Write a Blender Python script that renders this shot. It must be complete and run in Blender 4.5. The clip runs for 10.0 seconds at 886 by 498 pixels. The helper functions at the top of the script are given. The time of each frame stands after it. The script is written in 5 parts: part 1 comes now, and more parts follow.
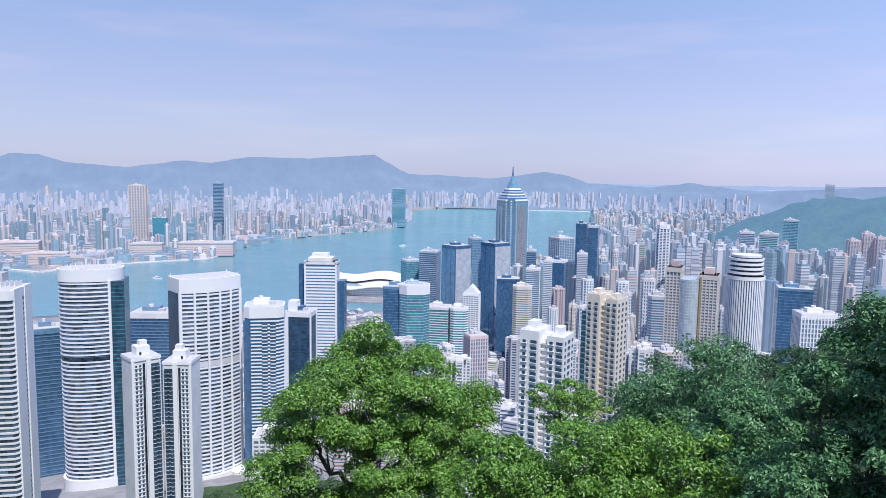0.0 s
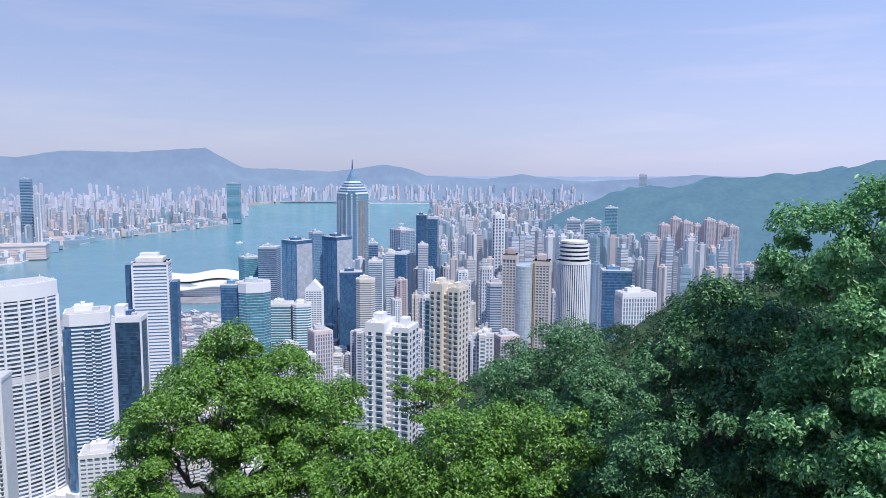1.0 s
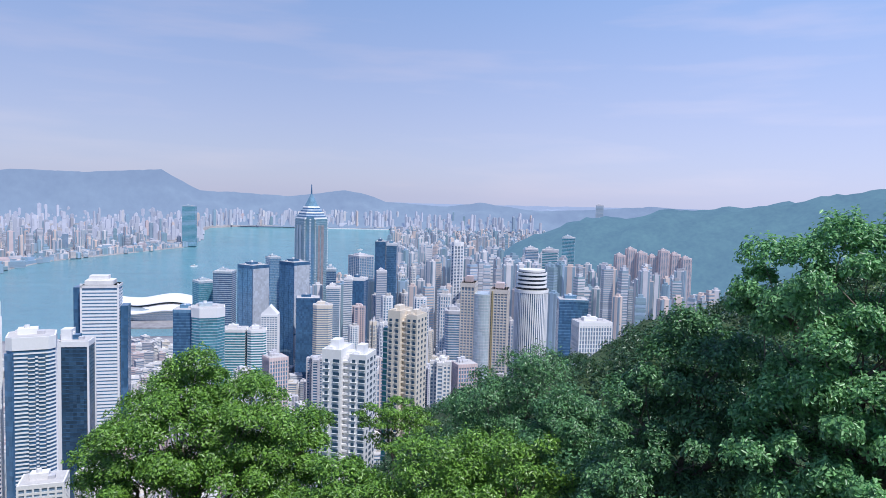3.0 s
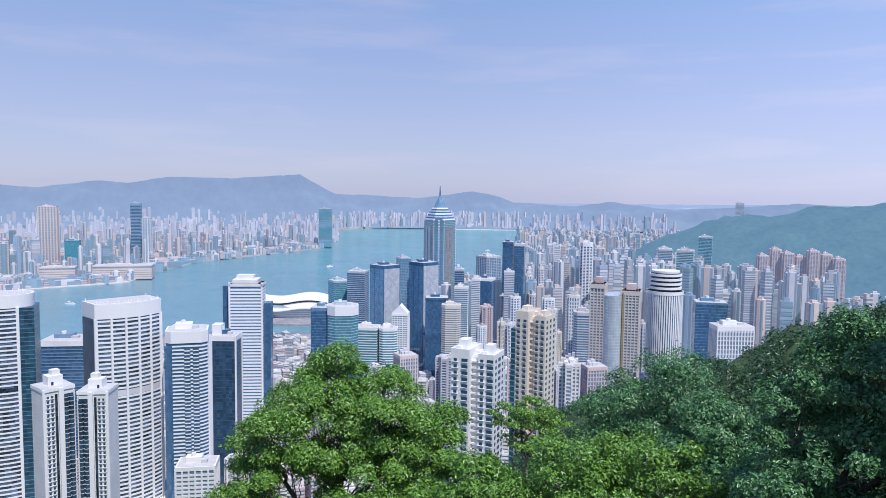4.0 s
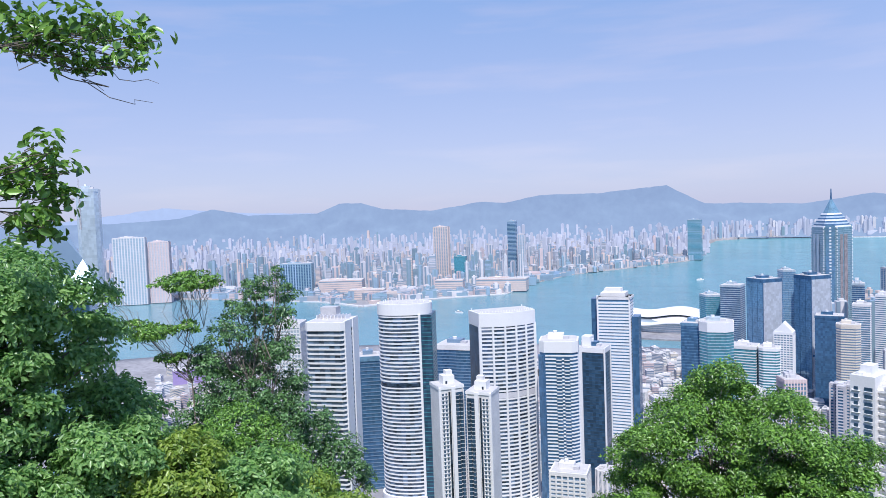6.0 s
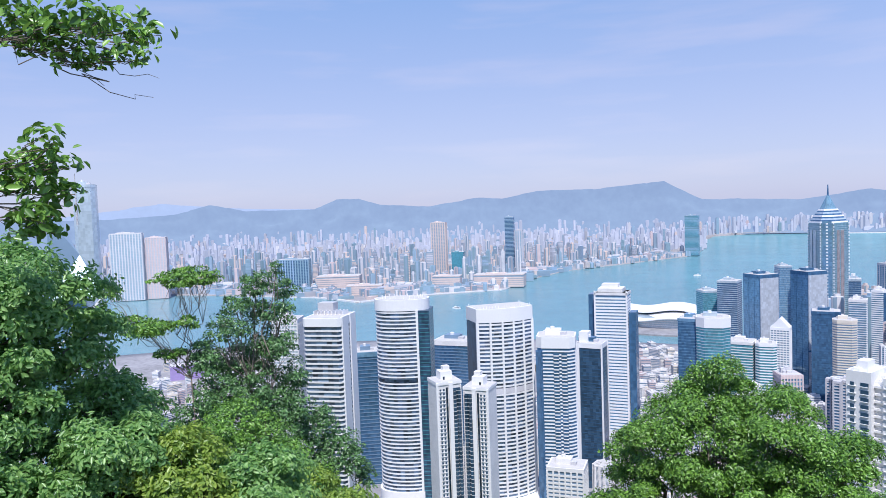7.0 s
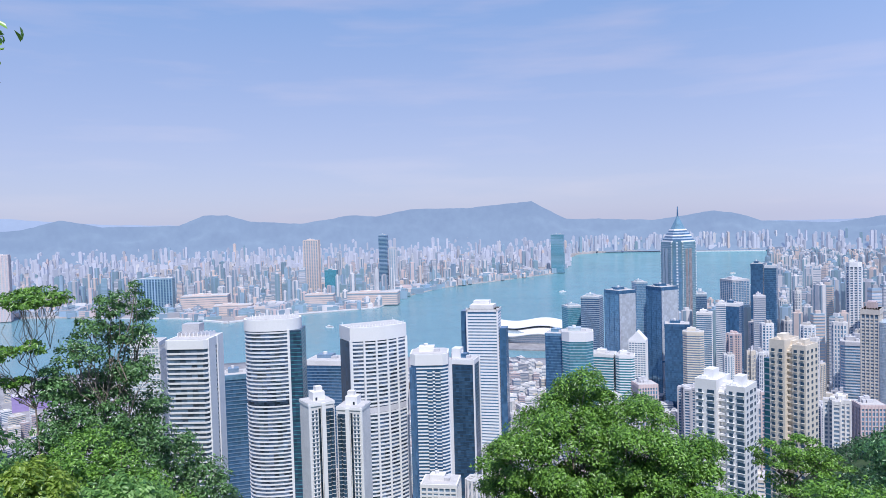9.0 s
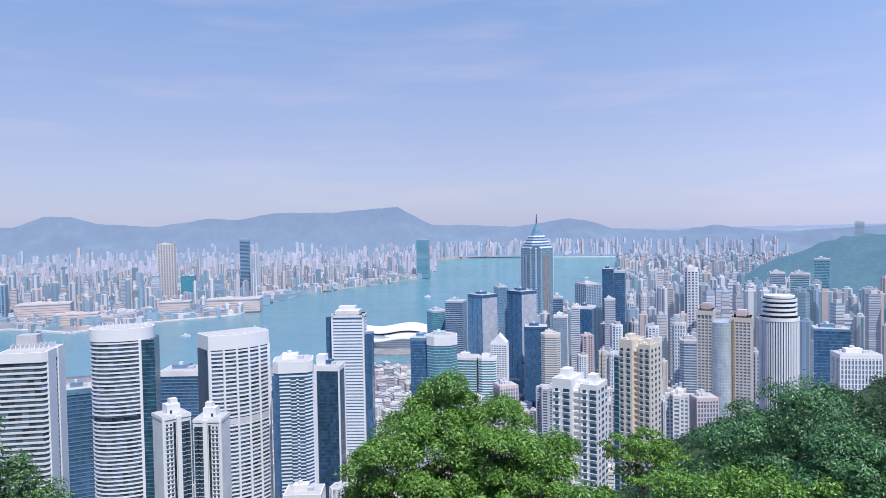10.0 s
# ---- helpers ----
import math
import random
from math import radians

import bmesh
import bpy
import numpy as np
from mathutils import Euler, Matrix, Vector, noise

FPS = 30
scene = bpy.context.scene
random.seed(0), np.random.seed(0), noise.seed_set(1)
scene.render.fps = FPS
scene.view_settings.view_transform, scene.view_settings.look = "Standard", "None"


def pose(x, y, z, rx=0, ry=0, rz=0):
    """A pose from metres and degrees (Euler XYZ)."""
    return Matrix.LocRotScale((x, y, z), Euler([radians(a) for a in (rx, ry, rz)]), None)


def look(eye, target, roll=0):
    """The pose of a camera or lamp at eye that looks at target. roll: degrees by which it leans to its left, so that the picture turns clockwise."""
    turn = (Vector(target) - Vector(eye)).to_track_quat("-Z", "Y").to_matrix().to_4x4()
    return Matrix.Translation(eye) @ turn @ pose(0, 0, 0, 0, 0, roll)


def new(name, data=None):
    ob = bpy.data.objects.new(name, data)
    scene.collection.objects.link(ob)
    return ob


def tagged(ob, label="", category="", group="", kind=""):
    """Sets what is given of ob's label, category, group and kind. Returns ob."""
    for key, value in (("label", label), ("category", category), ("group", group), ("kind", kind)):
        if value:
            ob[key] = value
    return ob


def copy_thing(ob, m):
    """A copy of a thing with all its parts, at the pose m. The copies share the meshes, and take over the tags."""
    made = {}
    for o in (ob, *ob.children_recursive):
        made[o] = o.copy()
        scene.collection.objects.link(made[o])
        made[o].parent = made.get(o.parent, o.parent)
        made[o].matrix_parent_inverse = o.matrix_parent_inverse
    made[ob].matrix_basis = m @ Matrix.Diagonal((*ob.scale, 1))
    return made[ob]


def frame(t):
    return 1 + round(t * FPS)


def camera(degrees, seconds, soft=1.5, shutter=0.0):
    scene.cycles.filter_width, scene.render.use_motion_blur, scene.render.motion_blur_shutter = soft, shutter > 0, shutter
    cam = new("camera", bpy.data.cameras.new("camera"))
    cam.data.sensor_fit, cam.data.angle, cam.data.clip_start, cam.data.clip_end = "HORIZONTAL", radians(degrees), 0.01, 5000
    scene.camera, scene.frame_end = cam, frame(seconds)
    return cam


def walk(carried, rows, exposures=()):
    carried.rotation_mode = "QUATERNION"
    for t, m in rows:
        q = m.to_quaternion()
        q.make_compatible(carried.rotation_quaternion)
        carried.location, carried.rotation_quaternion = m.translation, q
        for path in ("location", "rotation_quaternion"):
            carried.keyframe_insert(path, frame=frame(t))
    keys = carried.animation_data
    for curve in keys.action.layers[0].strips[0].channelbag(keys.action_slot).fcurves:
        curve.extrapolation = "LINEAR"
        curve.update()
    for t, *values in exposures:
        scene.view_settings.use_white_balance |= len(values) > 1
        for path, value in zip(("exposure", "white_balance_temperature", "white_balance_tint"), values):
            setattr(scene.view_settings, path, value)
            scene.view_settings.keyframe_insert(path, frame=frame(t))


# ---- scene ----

# Camera: a hand-held pan from a hillside path, 355 m above the sea. y is ahead, x to the right.
cam = camera(63.9, 10.0, soft=0.6)
EYE = Vector((0.0, 0.0, 355.0))
ROWS = [  # seconds, x, y, z, yaw, pitch, roll
    (0.0, 0.00, 0.0, 355.00, 0.00, -5.98, -0.85),
    (0.5, -0.33, 0.0, 355.03, -6.42, -6.40, -0.52),
    (1.0, -0.58, 0.0, 355.06, -12.85, -6.41, -0.38),
    (1.5, -0.75, 0.0, 355.10, -16.88, -5.85, -0.35),
    (2.0, -0.84, 0.0, 355.12, -18.74, -4.94, -1.09),
    (2.2, -0.88, 0.0, 355.12, -19.04, -4.58, -1.16),
    (2.75, -0.92, 0.0, 355.08, -17.70, -4.25, -1.45),
    (3.3, -0.96, 0.0, 355.04, -13.50, -4.21, -1.49),
    (3.5, -1.00, 0.0, 355.03, -11.40, -4.27, -1.26),
    (4.0, -1.12, 0.0, 355.01, -5.87, -4.33, -0.69),
    (4.5, -1.20, 0.0, 355.00, 0.89, -4.20, 0.00),
    (5.0, -1.26, 0.0, 355.00, 8.44, -3.85, 0.64),
    (5.5, -1.31, 0.0, 355.00, 16.00, -3.35, 1.41),
    (5.7, -1.34, 0.0, 355.00, 19.15, -3.05, 1.72),
    (6.25, -1.40, 0.0, 355.00, 24.30, -2.95, 2.20),
    (6.8, -1.42, 0.0, 355.00, 23.62, -3.11, 2.25),
    (7.0, -1.42, 0.0, 355.00, 22.75, -3.26, 2.06),
    (7.5, -1.41, 0.0, 355.00, 20.42, -3.35, 1.85),
    (8.0, -1.40, 0.0, 355.00, 18.07, -3.01, 1.74),
    (8.5, -1.40, 0.0, 355.00, 15.44, -2.51, 1.71),
    (9.0, -1.40, 0.0, 355.00, 12.61, -2.14, 1.61),
    (9.5, -1.40, 0.0, 355.00, 8.37, -1.98, 1.43),
    (10.0, -1.40, 0.0, 355.00, 1.84, -1.96, 1.01),
]
walk(cam, [(t, pose(x, y, z, 90 + pitch, roll, yaw)) for t, x, y, z, yaw, pitch, roll in ROWS],
     [(0.0, -0.08, 6050, 11), (1.6, -0.17, 6050, 11), (3.7, -0.18, 6050, 11), (5.0, -0.07, 6050, 11), (7.5, 0.03, 6050, 11), (9.0, -0.10, 6050, 11), (10.0, -0.14, 6050, 11)])

# ---- light ----
SUN_EL, SUN_AZ = 60.0, -158.0        # degrees; azimuth counted to the left of straight ahead
world = bpy.data.worlds.new("world")
scene.world = world
world.use_nodes = True
wn, wl = world.node_tree.nodes, world.node_tree.links
wn.clear()
sky = wn.new("ShaderNodeTexSky")
sky.sky_type, sky.sun_disc = "NISHITA", False
sky.sun_elevation, sky.sun_rotation = radians(SUN_EL), radians(-SUN_AZ)
sky.altitude, sky.air_density, sky.dust_density, sky.ozone_density = 350, 1.0, 1.0, 2.0
w_geo = wn.new("ShaderNodeTexCoord")
w_sep = wn.new("ShaderNodeSeparateXYZ")
wl.new(w_geo.outputs["Generated"], w_sep.inputs[0])
# pale humid air: lavender near the horizon, clearer blue higher up
w_ramp = wn.new("ShaderNodeValToRGB")
w_ramp.color_ramp.elements[0].position, w_ramp.color_ramp.elements[0].color = 0.0, (0.60, 0.61, 0.83, 1)
w_ramp.color_ramp.elements[1].position, w_ramp.color_ramp.elements[1].color = 0.55, (0.17, 0.34, 0.80, 1)
zenith = w_ramp.color_ramp.elements.new(1.0)
zenith.color = (0.09, 0.20, 0.56, 1)
mid = w_ramp.color_ramp.elements.new(0.10)
mid.color = (0.52, 0.56, 0.83, 1)
mid = w_ramp.color_ramp.elements.new(0.28)
mid.color = (0.33, 0.48, 0.83, 1)
wl.new(w_sep.outputs["Z"], w_ramp.inputs[0])
# thin high streaks of cloud
w_map = wn.new("ShaderNodeMapping")
w_map.inputs["Scale"].default_value = (2.2, 2.2, 16.0)
wl.new(w_geo.outputs["Generated"], w_map.inputs[0])
w_noise = wn.new("ShaderNodeTexNoise")
w_noise.inputs["Scale"].default_value, w_noise.inputs["Detail"].default_value = 1.7, 5.0
wl.new(w_map.outputs[0], w_noise.inputs["Vector"])
w_cl = wn.new("ShaderNodeMapRange")
w_cl.inputs[1].default_value, w_cl.inputs[2].default_value = 0.50, 0.74
w_cl.inputs[3].default_value, w_cl.inputs[4].default_value = 0.0, 0.4
wl.new(w_noise.outputs[0], w_cl.inputs[0])
w_mix = wn.new("ShaderNodeMix")
w_mix.data_type = "RGBA"
w_mix.inputs[7].default_value = (0.76, 0.69, 0.85, 1)
wl.new(w_cl.outputs[0], w_mix.inputs[0])
wl.new(w_ramp.outputs[0], w_mix.inputs[6])
bg1, bg2, w_add, w_out = (wn.new("ShaderNodeBackground"), wn.new("ShaderNodeBackground"), wn.new("ShaderNodeAddShader"), wn.new("ShaderNodeOutputWorld"))
wl.new(sky.outputs[0], bg1.inputs[0])
bg1.inputs[1].default_value = 0.035
wl.new(w_mix.outputs[2], bg2.inputs[0])
# the air is brighter on the sun's side
w_side = wn.new("ShaderNodeMapRange")
w_side.interpolation_type = "SMOOTHSTEP"
w_side.inputs[1].default_value, w_side.inputs[2].default_value = 0.0, 0.9
w_side.inputs[3].default_value, w_side.inputs[4].default_value = 0.74, 1.0
wl.new(w_sep.outputs["X"], w_side.inputs[0])
wl.new(w_side.outputs[0], bg2.inputs[1])
wl.new(bg1.outputs[0], w_add.inputs[0])
wl.new(bg2.outputs[0], w_add.inputs[1])
wl.new(w_add.outputs[0], w_out.inputs[0])

sun = new("sun", bpy.data.lights.new("sun", "SUN"))
sun.data.energy, sun.data.angle, sun.data.color = 5.0, radians(0.55), (1.0, 0.95, 0.89)
ca, sa, ce, se = (math.cos(radians(SUN_AZ)), math.sin(radians(SUN_AZ)), math.cos(radians(SUN_EL)), math.sin(radians(SUN_EL)))
sun.matrix_world = look((-sa * ce * 900, ca * ce * 900, se * 900), (0, 0, 0))

# ---- materials ----
def mat(name, colour, rough=0.7, metal=0.0, spec=0.4, var=0.15, scale=0.2, fine=6.0, bump=0.0, space="Object", island=0.0, obj=0.0, glow=None, glow_amount=0.0):
    """A node material: base colour varied by two noises, by piece (island) or by thing (obj)."""
    m = bpy.data.materials.new(name)
    m.use_nodes = True
    n, l = m.node_tree.nodes, m.node_tree.links
    b = n["Principled BSDF"]
    b.inputs["Roughness"].default_value, b.inputs["Metallic"].default_value = rough, metal
    b.inputs["Specular IOR Level"].default_value = spec
    tc = n.new("ShaderNodeTexCoord")
    t1, t2 = n.new("ShaderNodeTexNoise"), n.new("ShaderNodeTexNoise")
    t1.inputs["Scale"].default_value, t2.inputs["Scale"].default_value = scale, fine
    t1.inputs["Detail"].default_value, t2.inputs["Detail"].default_value = 4, 3
    for t in (t1, t2):
        l.new(tc.outputs[space], t.inputs["Vector"])
    add = n.new("ShaderNodeMath")
    add.operation = "ADD"
    l.new(t1.outputs[0], add.inputs[0])
    l.new(t2.outputs[0], add.inputs[1])
    mr = n.new("ShaderNodeMapRange")
    mr.inputs[1].default_value, mr.inputs[2].default_value = 0.6, 1.4
    mr.inputs[3].default_value, mr.inputs[4].default_value = 1 - var, 1 + var
    l.new(add.outputs[0], mr.inputs[0])
    value = mr.outputs[0]
    hsv = n.new("ShaderNodeHueSaturation")
    hsv.inputs["Color"].default_value = (*colour, 1)
    for amount, kind, out in ((island, "ShaderNodeNewGeometry", "Random Per Island"), (obj, "ShaderNodeObjectInfo", "Random")):
        if amount:
            g = n.new(kind)
            r = n.new("ShaderNodeMapRange")
            r.inputs[3].default_value, r.inputs[4].default_value = 1 - amount, 1 + amount
            l.new(g.outputs[out], r.inputs[0])
            mul = n.new("ShaderNodeMath")
            mul.operation = "MULTIPLY"
            l.new(value, mul.inputs[0])
            l.new(r.outputs[0], mul.inputs[1])
            value = mul.outputs[0]
            h = n.new("ShaderNodeMapRange")
            h.inputs[3].default_value, h.inputs[4].default_value = 0.5 - amount * 0.08, 0.5 + amount * 0.08
            l.new(g.outputs[out], h.inputs[0])
            l.new(h.outputs[0], hsv.inputs["Hue"])
    l.new(value, hsv.inputs["Value"])
    l.new(hsv.outputs[0], b.inputs["Base Color"])
    if bump:
        bp = n.new("ShaderNodeBump")
        bp.inputs["Strength"].default_value = bump
        l.new(add.outputs[0], bp.inputs["Height"])
        l.new(bp.outputs[0], b.inputs["Normal"])
    if glow:
        b.inputs["Emission Color"].default_value = (*glow, 1)
        b.inputs["Emission Strength"].default_value = glow_amount
    return m


def glass(name, colour, rough, metal, pane=(3.0, 3.0, 3.9), vary=0.5, tilt=0.05):
    """Curtain-wall glass: each pane a little different in tone and tilt, with broad cloudy reflection streaks put into
    the colour.
    """
    m = mat(name, colour, rough, metal, 0.6, 0.12, 0.04, 0.12)
    n, l = m.node_tree.nodes, m.node_tree.links
    b = n["Principled BSDF"]
    tc, off, snap, cell = n.new("ShaderNodeTexCoord"), n.new("ShaderNodeVectorMath"), n.new("ShaderNodeVectorMath"), n.new("ShaderNodeTexWhiteNoise")
    off.inputs[1].default_value = (0.37, 0.61, 0.21)
    snap.operation = "SNAP"
    snap.inputs[1].default_value = pane
    l.new(tc.outputs["Object"], off.inputs[0])
    l.new(off.outputs[0], snap.inputs[0])
    l.new(snap.outputs[0], cell.inputs["Vector"])
    tone = n.new("ShaderNodeMapRange")
    tone.inputs[3].default_value, tone.inputs[4].default_value = 1 - vary, 1 + vary
    l.new(cell.outputs["Value"], tone.inputs[0])
    hsv = n.new("ShaderNodeHueSaturation")
    l.new(tone.outputs[0], hsv.inputs["Value"])
    l.new(b.inputs["Base Color"].links[0].from_socket, hsv.inputs["Color"])
    l.new(hsv.outputs[0], b.inputs["Base Color"])
    lean, grow, geo, add, unit = n.new("ShaderNodeVectorMath"), n.new("ShaderNodeVectorMath"), n.new("ShaderNodeNewGeometry"), n.new("ShaderNodeVectorMath"), n.new("ShaderNodeVectorMath")
    lean.operation, grow.operation, unit.operation = "SUBTRACT", "SCALE", "NORMALIZE"
    lean.inputs[1].default_value = (0.5, 0.5, 0.5)
    grow.inputs["Scale"].default_value = tilt
    l.new(cell.outputs["Color"], lean.inputs[0])
    l.new(lean.outputs[0], grow.inputs[0])
    l.new(grow.outputs[0], add.inputs[0])
    l.new(geo.outputs["Normal"], add.inputs[1])
    l.new(add.outputs[0], unit.inputs[0])
    l.new(unit.outputs[0], b.inputs["Normal"])
    return m


M = {
    "white": mat("white_cladding", (0.80, 0.79, 0.79), 0.55, var=0.06, scale=0.05, fine=1.2),
    "white_old": mat("weathered_white_paint", (0.73, 0.71, 0.70), 0.7, var=0.13, scale=0.08, fine=0.9),
    "cream": mat("cream_render", (0.71, 0.64, 0.55), 0.75, var=0.10, scale=0.08, fine=0.9),
    "pink": mat("pink_tile", (0.66, 0.54, 0.53), 0.7, var=0.10, scale=0.08, fine=0.9, obj=0.15),
    "grey": mat("grey_concrete", (0.55, 0.54, 0.57), 0.8, var=0.14, scale=0.06, fine=0.8, obj=0.15),
    "brown": mat("brown_tile", (0.58, 0.53, 0.49), 0.6, var=0.12, scale=0.06, fine=0.8),
    "roof": mat("roof_screed", (0.52, 0.50, 0.49), 0.85, var=0.18, scale=0.15, fine=1.5),
    "dark": glass("dark_window_glass", (0.035, 0.055, 0.085), 0.15, 0.2, (2.4, 2.4, 3.0), 0.6),
    # curtained windows, with air haze and sky reflection put into the pale blue
    "shade": mat("hazed_curtained_windows", (0.17, 0.25, 0.35), 0.35, var=0.2, scale=0.1, fine=0.6),
    "navy": glass("navy_curtain_wall", (0.085, 0.19, 0.33), 0.12, 0.4, vary=0.2, tilt=0.02),
    "blue": glass("blue_curtain_wall", (0.21, 0.38, 0.54), 0.12, 0.4, vary=0.16, tilt=0.02),
    "silver": glass("silver_curtain_wall", (0.55, 0.64, 0.70), 0.2, 0.3, vary=0.1, tilt=0.02),
    "teal": glass("teal_curtain_wall", (0.12, 0.37, 0.45), 0.12, 0.4, vary=0.18, tilt=0.02),
    # strong pane contrast paints patchy reflections into the strip windows
    "band_glass": glass("mirrored_strip_window", (0.15, 0.21, 0.30), 0.08, 0.5, (4.2, 4.2, 3.6), 0.7),
    "sea": glass("sea_grey_curtain_wall", (0.25, 0.41, 0.49), 0.12, 0.4, vary=0.16, tilt=0.02),
    # sky light on one tower face, put into a pale grey tone
    "pale_grid": glass("lit_side_grid_glass", (0.52, 0.55, 0.60), 0.3, 0.15, (3.2, 3.2, 3.9), 0.12, 0.02),
    "ink": glass("ink_blue_glass", (0.035, 0.075, 0.125), 0.3, 0.1, vary=0.35, tilt=0.02),
    # pinkish tone of a reflection, put into the colour
    "bronze": glass("pink_reflection_glass", (0.55, 0.46, 0.45), 0.12, 0.5, vary=0.25),
    "steel": mat("pale_steel", (0.70, 0.73, 0.77), 0.35, metal=0.3, var=0.05),
    "gold": mat("gold_panel", (0.62, 0.50, 0.28), 0.35, metal=0.6, var=0.1),
    "urban": mat("paved_city_ground", (0.30, 0.29, 0.30), 0.9, var=0.35, scale=0.012, fine=0.09),
    "woods": mat("wooded_hillside", (0.05, 0.085, 0.03), 0.95, var=0.5, scale=0.02, fine=0.16, bump=0.6),
    # blue air haze over the far hill is put in as emission
    "far_woods": mat("haze_glow_woods", (0.034, 0.060, 0.042), 0.95, spec=0.1, var=0.5, scale=0.012, fine=0.07, bump=0.9, glow=(0.12, 0.228, 0.38), glow_amount=0.95),
    "soil": mat("leaf_litter_soil", (0.09, 0.07, 0.045), 0.95, var=0.3, scale=1.2, fine=14, bump=0.4),
    "bark": mat("grey_brown_bark", (0.20, 0.17, 0.14), 0.9, var=0.35, scale=3.0, fine=30, bump=0.5),
}


def leaf_material(name, colour, tip, trans=0.35):
    m = bpy.data.materials.new(name)
    m.use_nodes = True
    n, l = m.node_tree.nodes, m.node_tree.links
    b, out = n["Principled BSDF"], n["Material Output"]
    b.inputs["Roughness"].default_value, b.inputs["Specular IOR Level"].default_value = 0.34, 0.55
    g = n.new("ShaderNodeNewGeometry")
    mix = n.new("ShaderNodeMix")
    mix.data_type = "RGBA"
    mix.inputs[6].default_value, mix.inputs[7].default_value = (*colour, 1), (*tip, 1)
    tc, lump, both = n.new("ShaderNodeTexCoord"), n.new("ShaderNodeTexNoise"), n.new("ShaderNodeMix")
    lump.inputs["Scale"].default_value, lump.inputs["Detail"].default_value = 1.1, 3
    l.new(tc.outputs["Object"], lump.inputs["Vector"])
    both.inputs[0].default_value = 0.7
    l.new(lump.outputs[0], both.inputs[2])
    l.new(g.outputs["Random Per Island"], both.inputs[3])
    l.new(both.outputs[0], mix.inputs[0])
    l.new(mix.outputs[2], b.inputs["Base Color"])
    t = n.new("ShaderNodeBsdfTranslucent")
    hs = n.new("ShaderNodeHueSaturation")
    hs.inputs["Value"].default_value, hs.inputs["Hue"].default_value = 1.35, 0.49
    l.new(mix.outputs[2], hs.inputs["Color"])
    l.new(hs.outputs[0], t.inputs[0])
    sh = n.new("ShaderNodeMixShader")
    sh.inputs[0].default_value = trans
    l.new(b.outputs[0], sh.inputs[1])
    l.new(t.outputs[0], sh.inputs[2])
    l.new(sh.outputs[0], out.inputs[0])
    return m


M["leaf"] = leaf_material("glossy_green_leaf", (0.012, 0.068, 0.010), (0.29, 0.53, 0.085), 0.24)
M["leaf_dark"] = leaf_material("deep_green_leaf", (0.018, 0.095, 0.038), (0.35, 0.68, 0.27), 0.34)
M["leaf_grey"] = leaf_material("small_glossy_dark_leaf", (0.010, 0.050, 0.016), (0.22, 0.42, 0.14), 0.22)
M["leaf_fresh"] = leaf_material("fresh_green_leaf", (0.055, 0.18, 0.045), (0.38, 0.60, 0.19), 0.4)
M["leaf_light"] = leaf_material("yellow_green_leaf", (0.13, 0.25, 0.04), (0.40, 0.52, 0.10), 0.4)
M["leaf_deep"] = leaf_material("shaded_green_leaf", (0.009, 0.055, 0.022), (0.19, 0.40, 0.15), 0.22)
M["canopy"] = leaf_material("hillside_canopy", (0.022, 0.068, 0.030), (0.085, 0.165, 0.065), 0.25)

# the far shore and farther streets: haze of humid air put in as glow
M["far_city"] = mat("haze_glow_concrete", (0.42, 0.41, 0.43), 0.85, var=0.1, scale=0.01, fine=0.05, island=0.34, glow=(0.36, 0.40, 0.55), glow_amount=0.2)
M["far_cream"] = mat("haze_glow_render", (0.58, 0.47, 0.42), 0.85, var=0.1, scale=0.01, fine=0.05, glow=(0.36, 0.38, 0.50), glow_amount=0.16)
M["far_white"] = mat("haze_glow_paint", (0.60, 0.575, 0.575), 0.85, var=0.1, scale=0.01, fine=0.05, glow=(0.36, 0.40, 0.54), glow_amount=0.16)
M["far_shade"] = mat("haze_glow_window_bands", (0.22, 0.29, 0.35), 0.4, metal=0.2, var=0.1, scale=0.01, fine=0.05, glow=(0.28, 0.36, 0.52), glow_amount=0.22)
M["far_pink"] = mat("haze_glow_tile", (0.52, 0.42, 0.41), 0.85, var=0.1, scale=0.01, fine=0.05, glow=(0.36, 0.36, 0.48), glow_amount=0.2)
M["remote_city"] = mat("haze_glow_blocks", (0.34, 0.34, 0.37), 0.9, var=0.1, scale=0.01, fine=0.05, island=0.24, glow=(0.35, 0.40, 0.57), glow_amount=0.5)
M["far_glass"] = mat("haze_glow_glass", (0.24, 0.34, 0.41), 0.35, metal=0.2, var=0.1, scale=0.01, fine=0.05, island=0.3, glow=(0.28, 0.37, 0.50), glow_amount=0.24)

# ---- far distance ----
NEAR, SPAN = 2800.0, 2000.0


def drawn_in(r):
    """Distances past 2.8 km are drawn in, so that the whole land lies inside the lens's reach of 5 km."""
    return r if r <= NEAR else NEAR + SPAN * (1 - math.exp(-(r - NEAR) / SPAN))


def far(p):
    p = Vector(p)
    r = math.hypot(p.x, p.y)
    return p if r <= NEAR else EYE + (p - EYE) * (drawn_in(r) / r)


def polar(az, r, z=0.0):
    return Vector((-r * math.sin(radians(az)), r * math.cos(radians(az)), z))


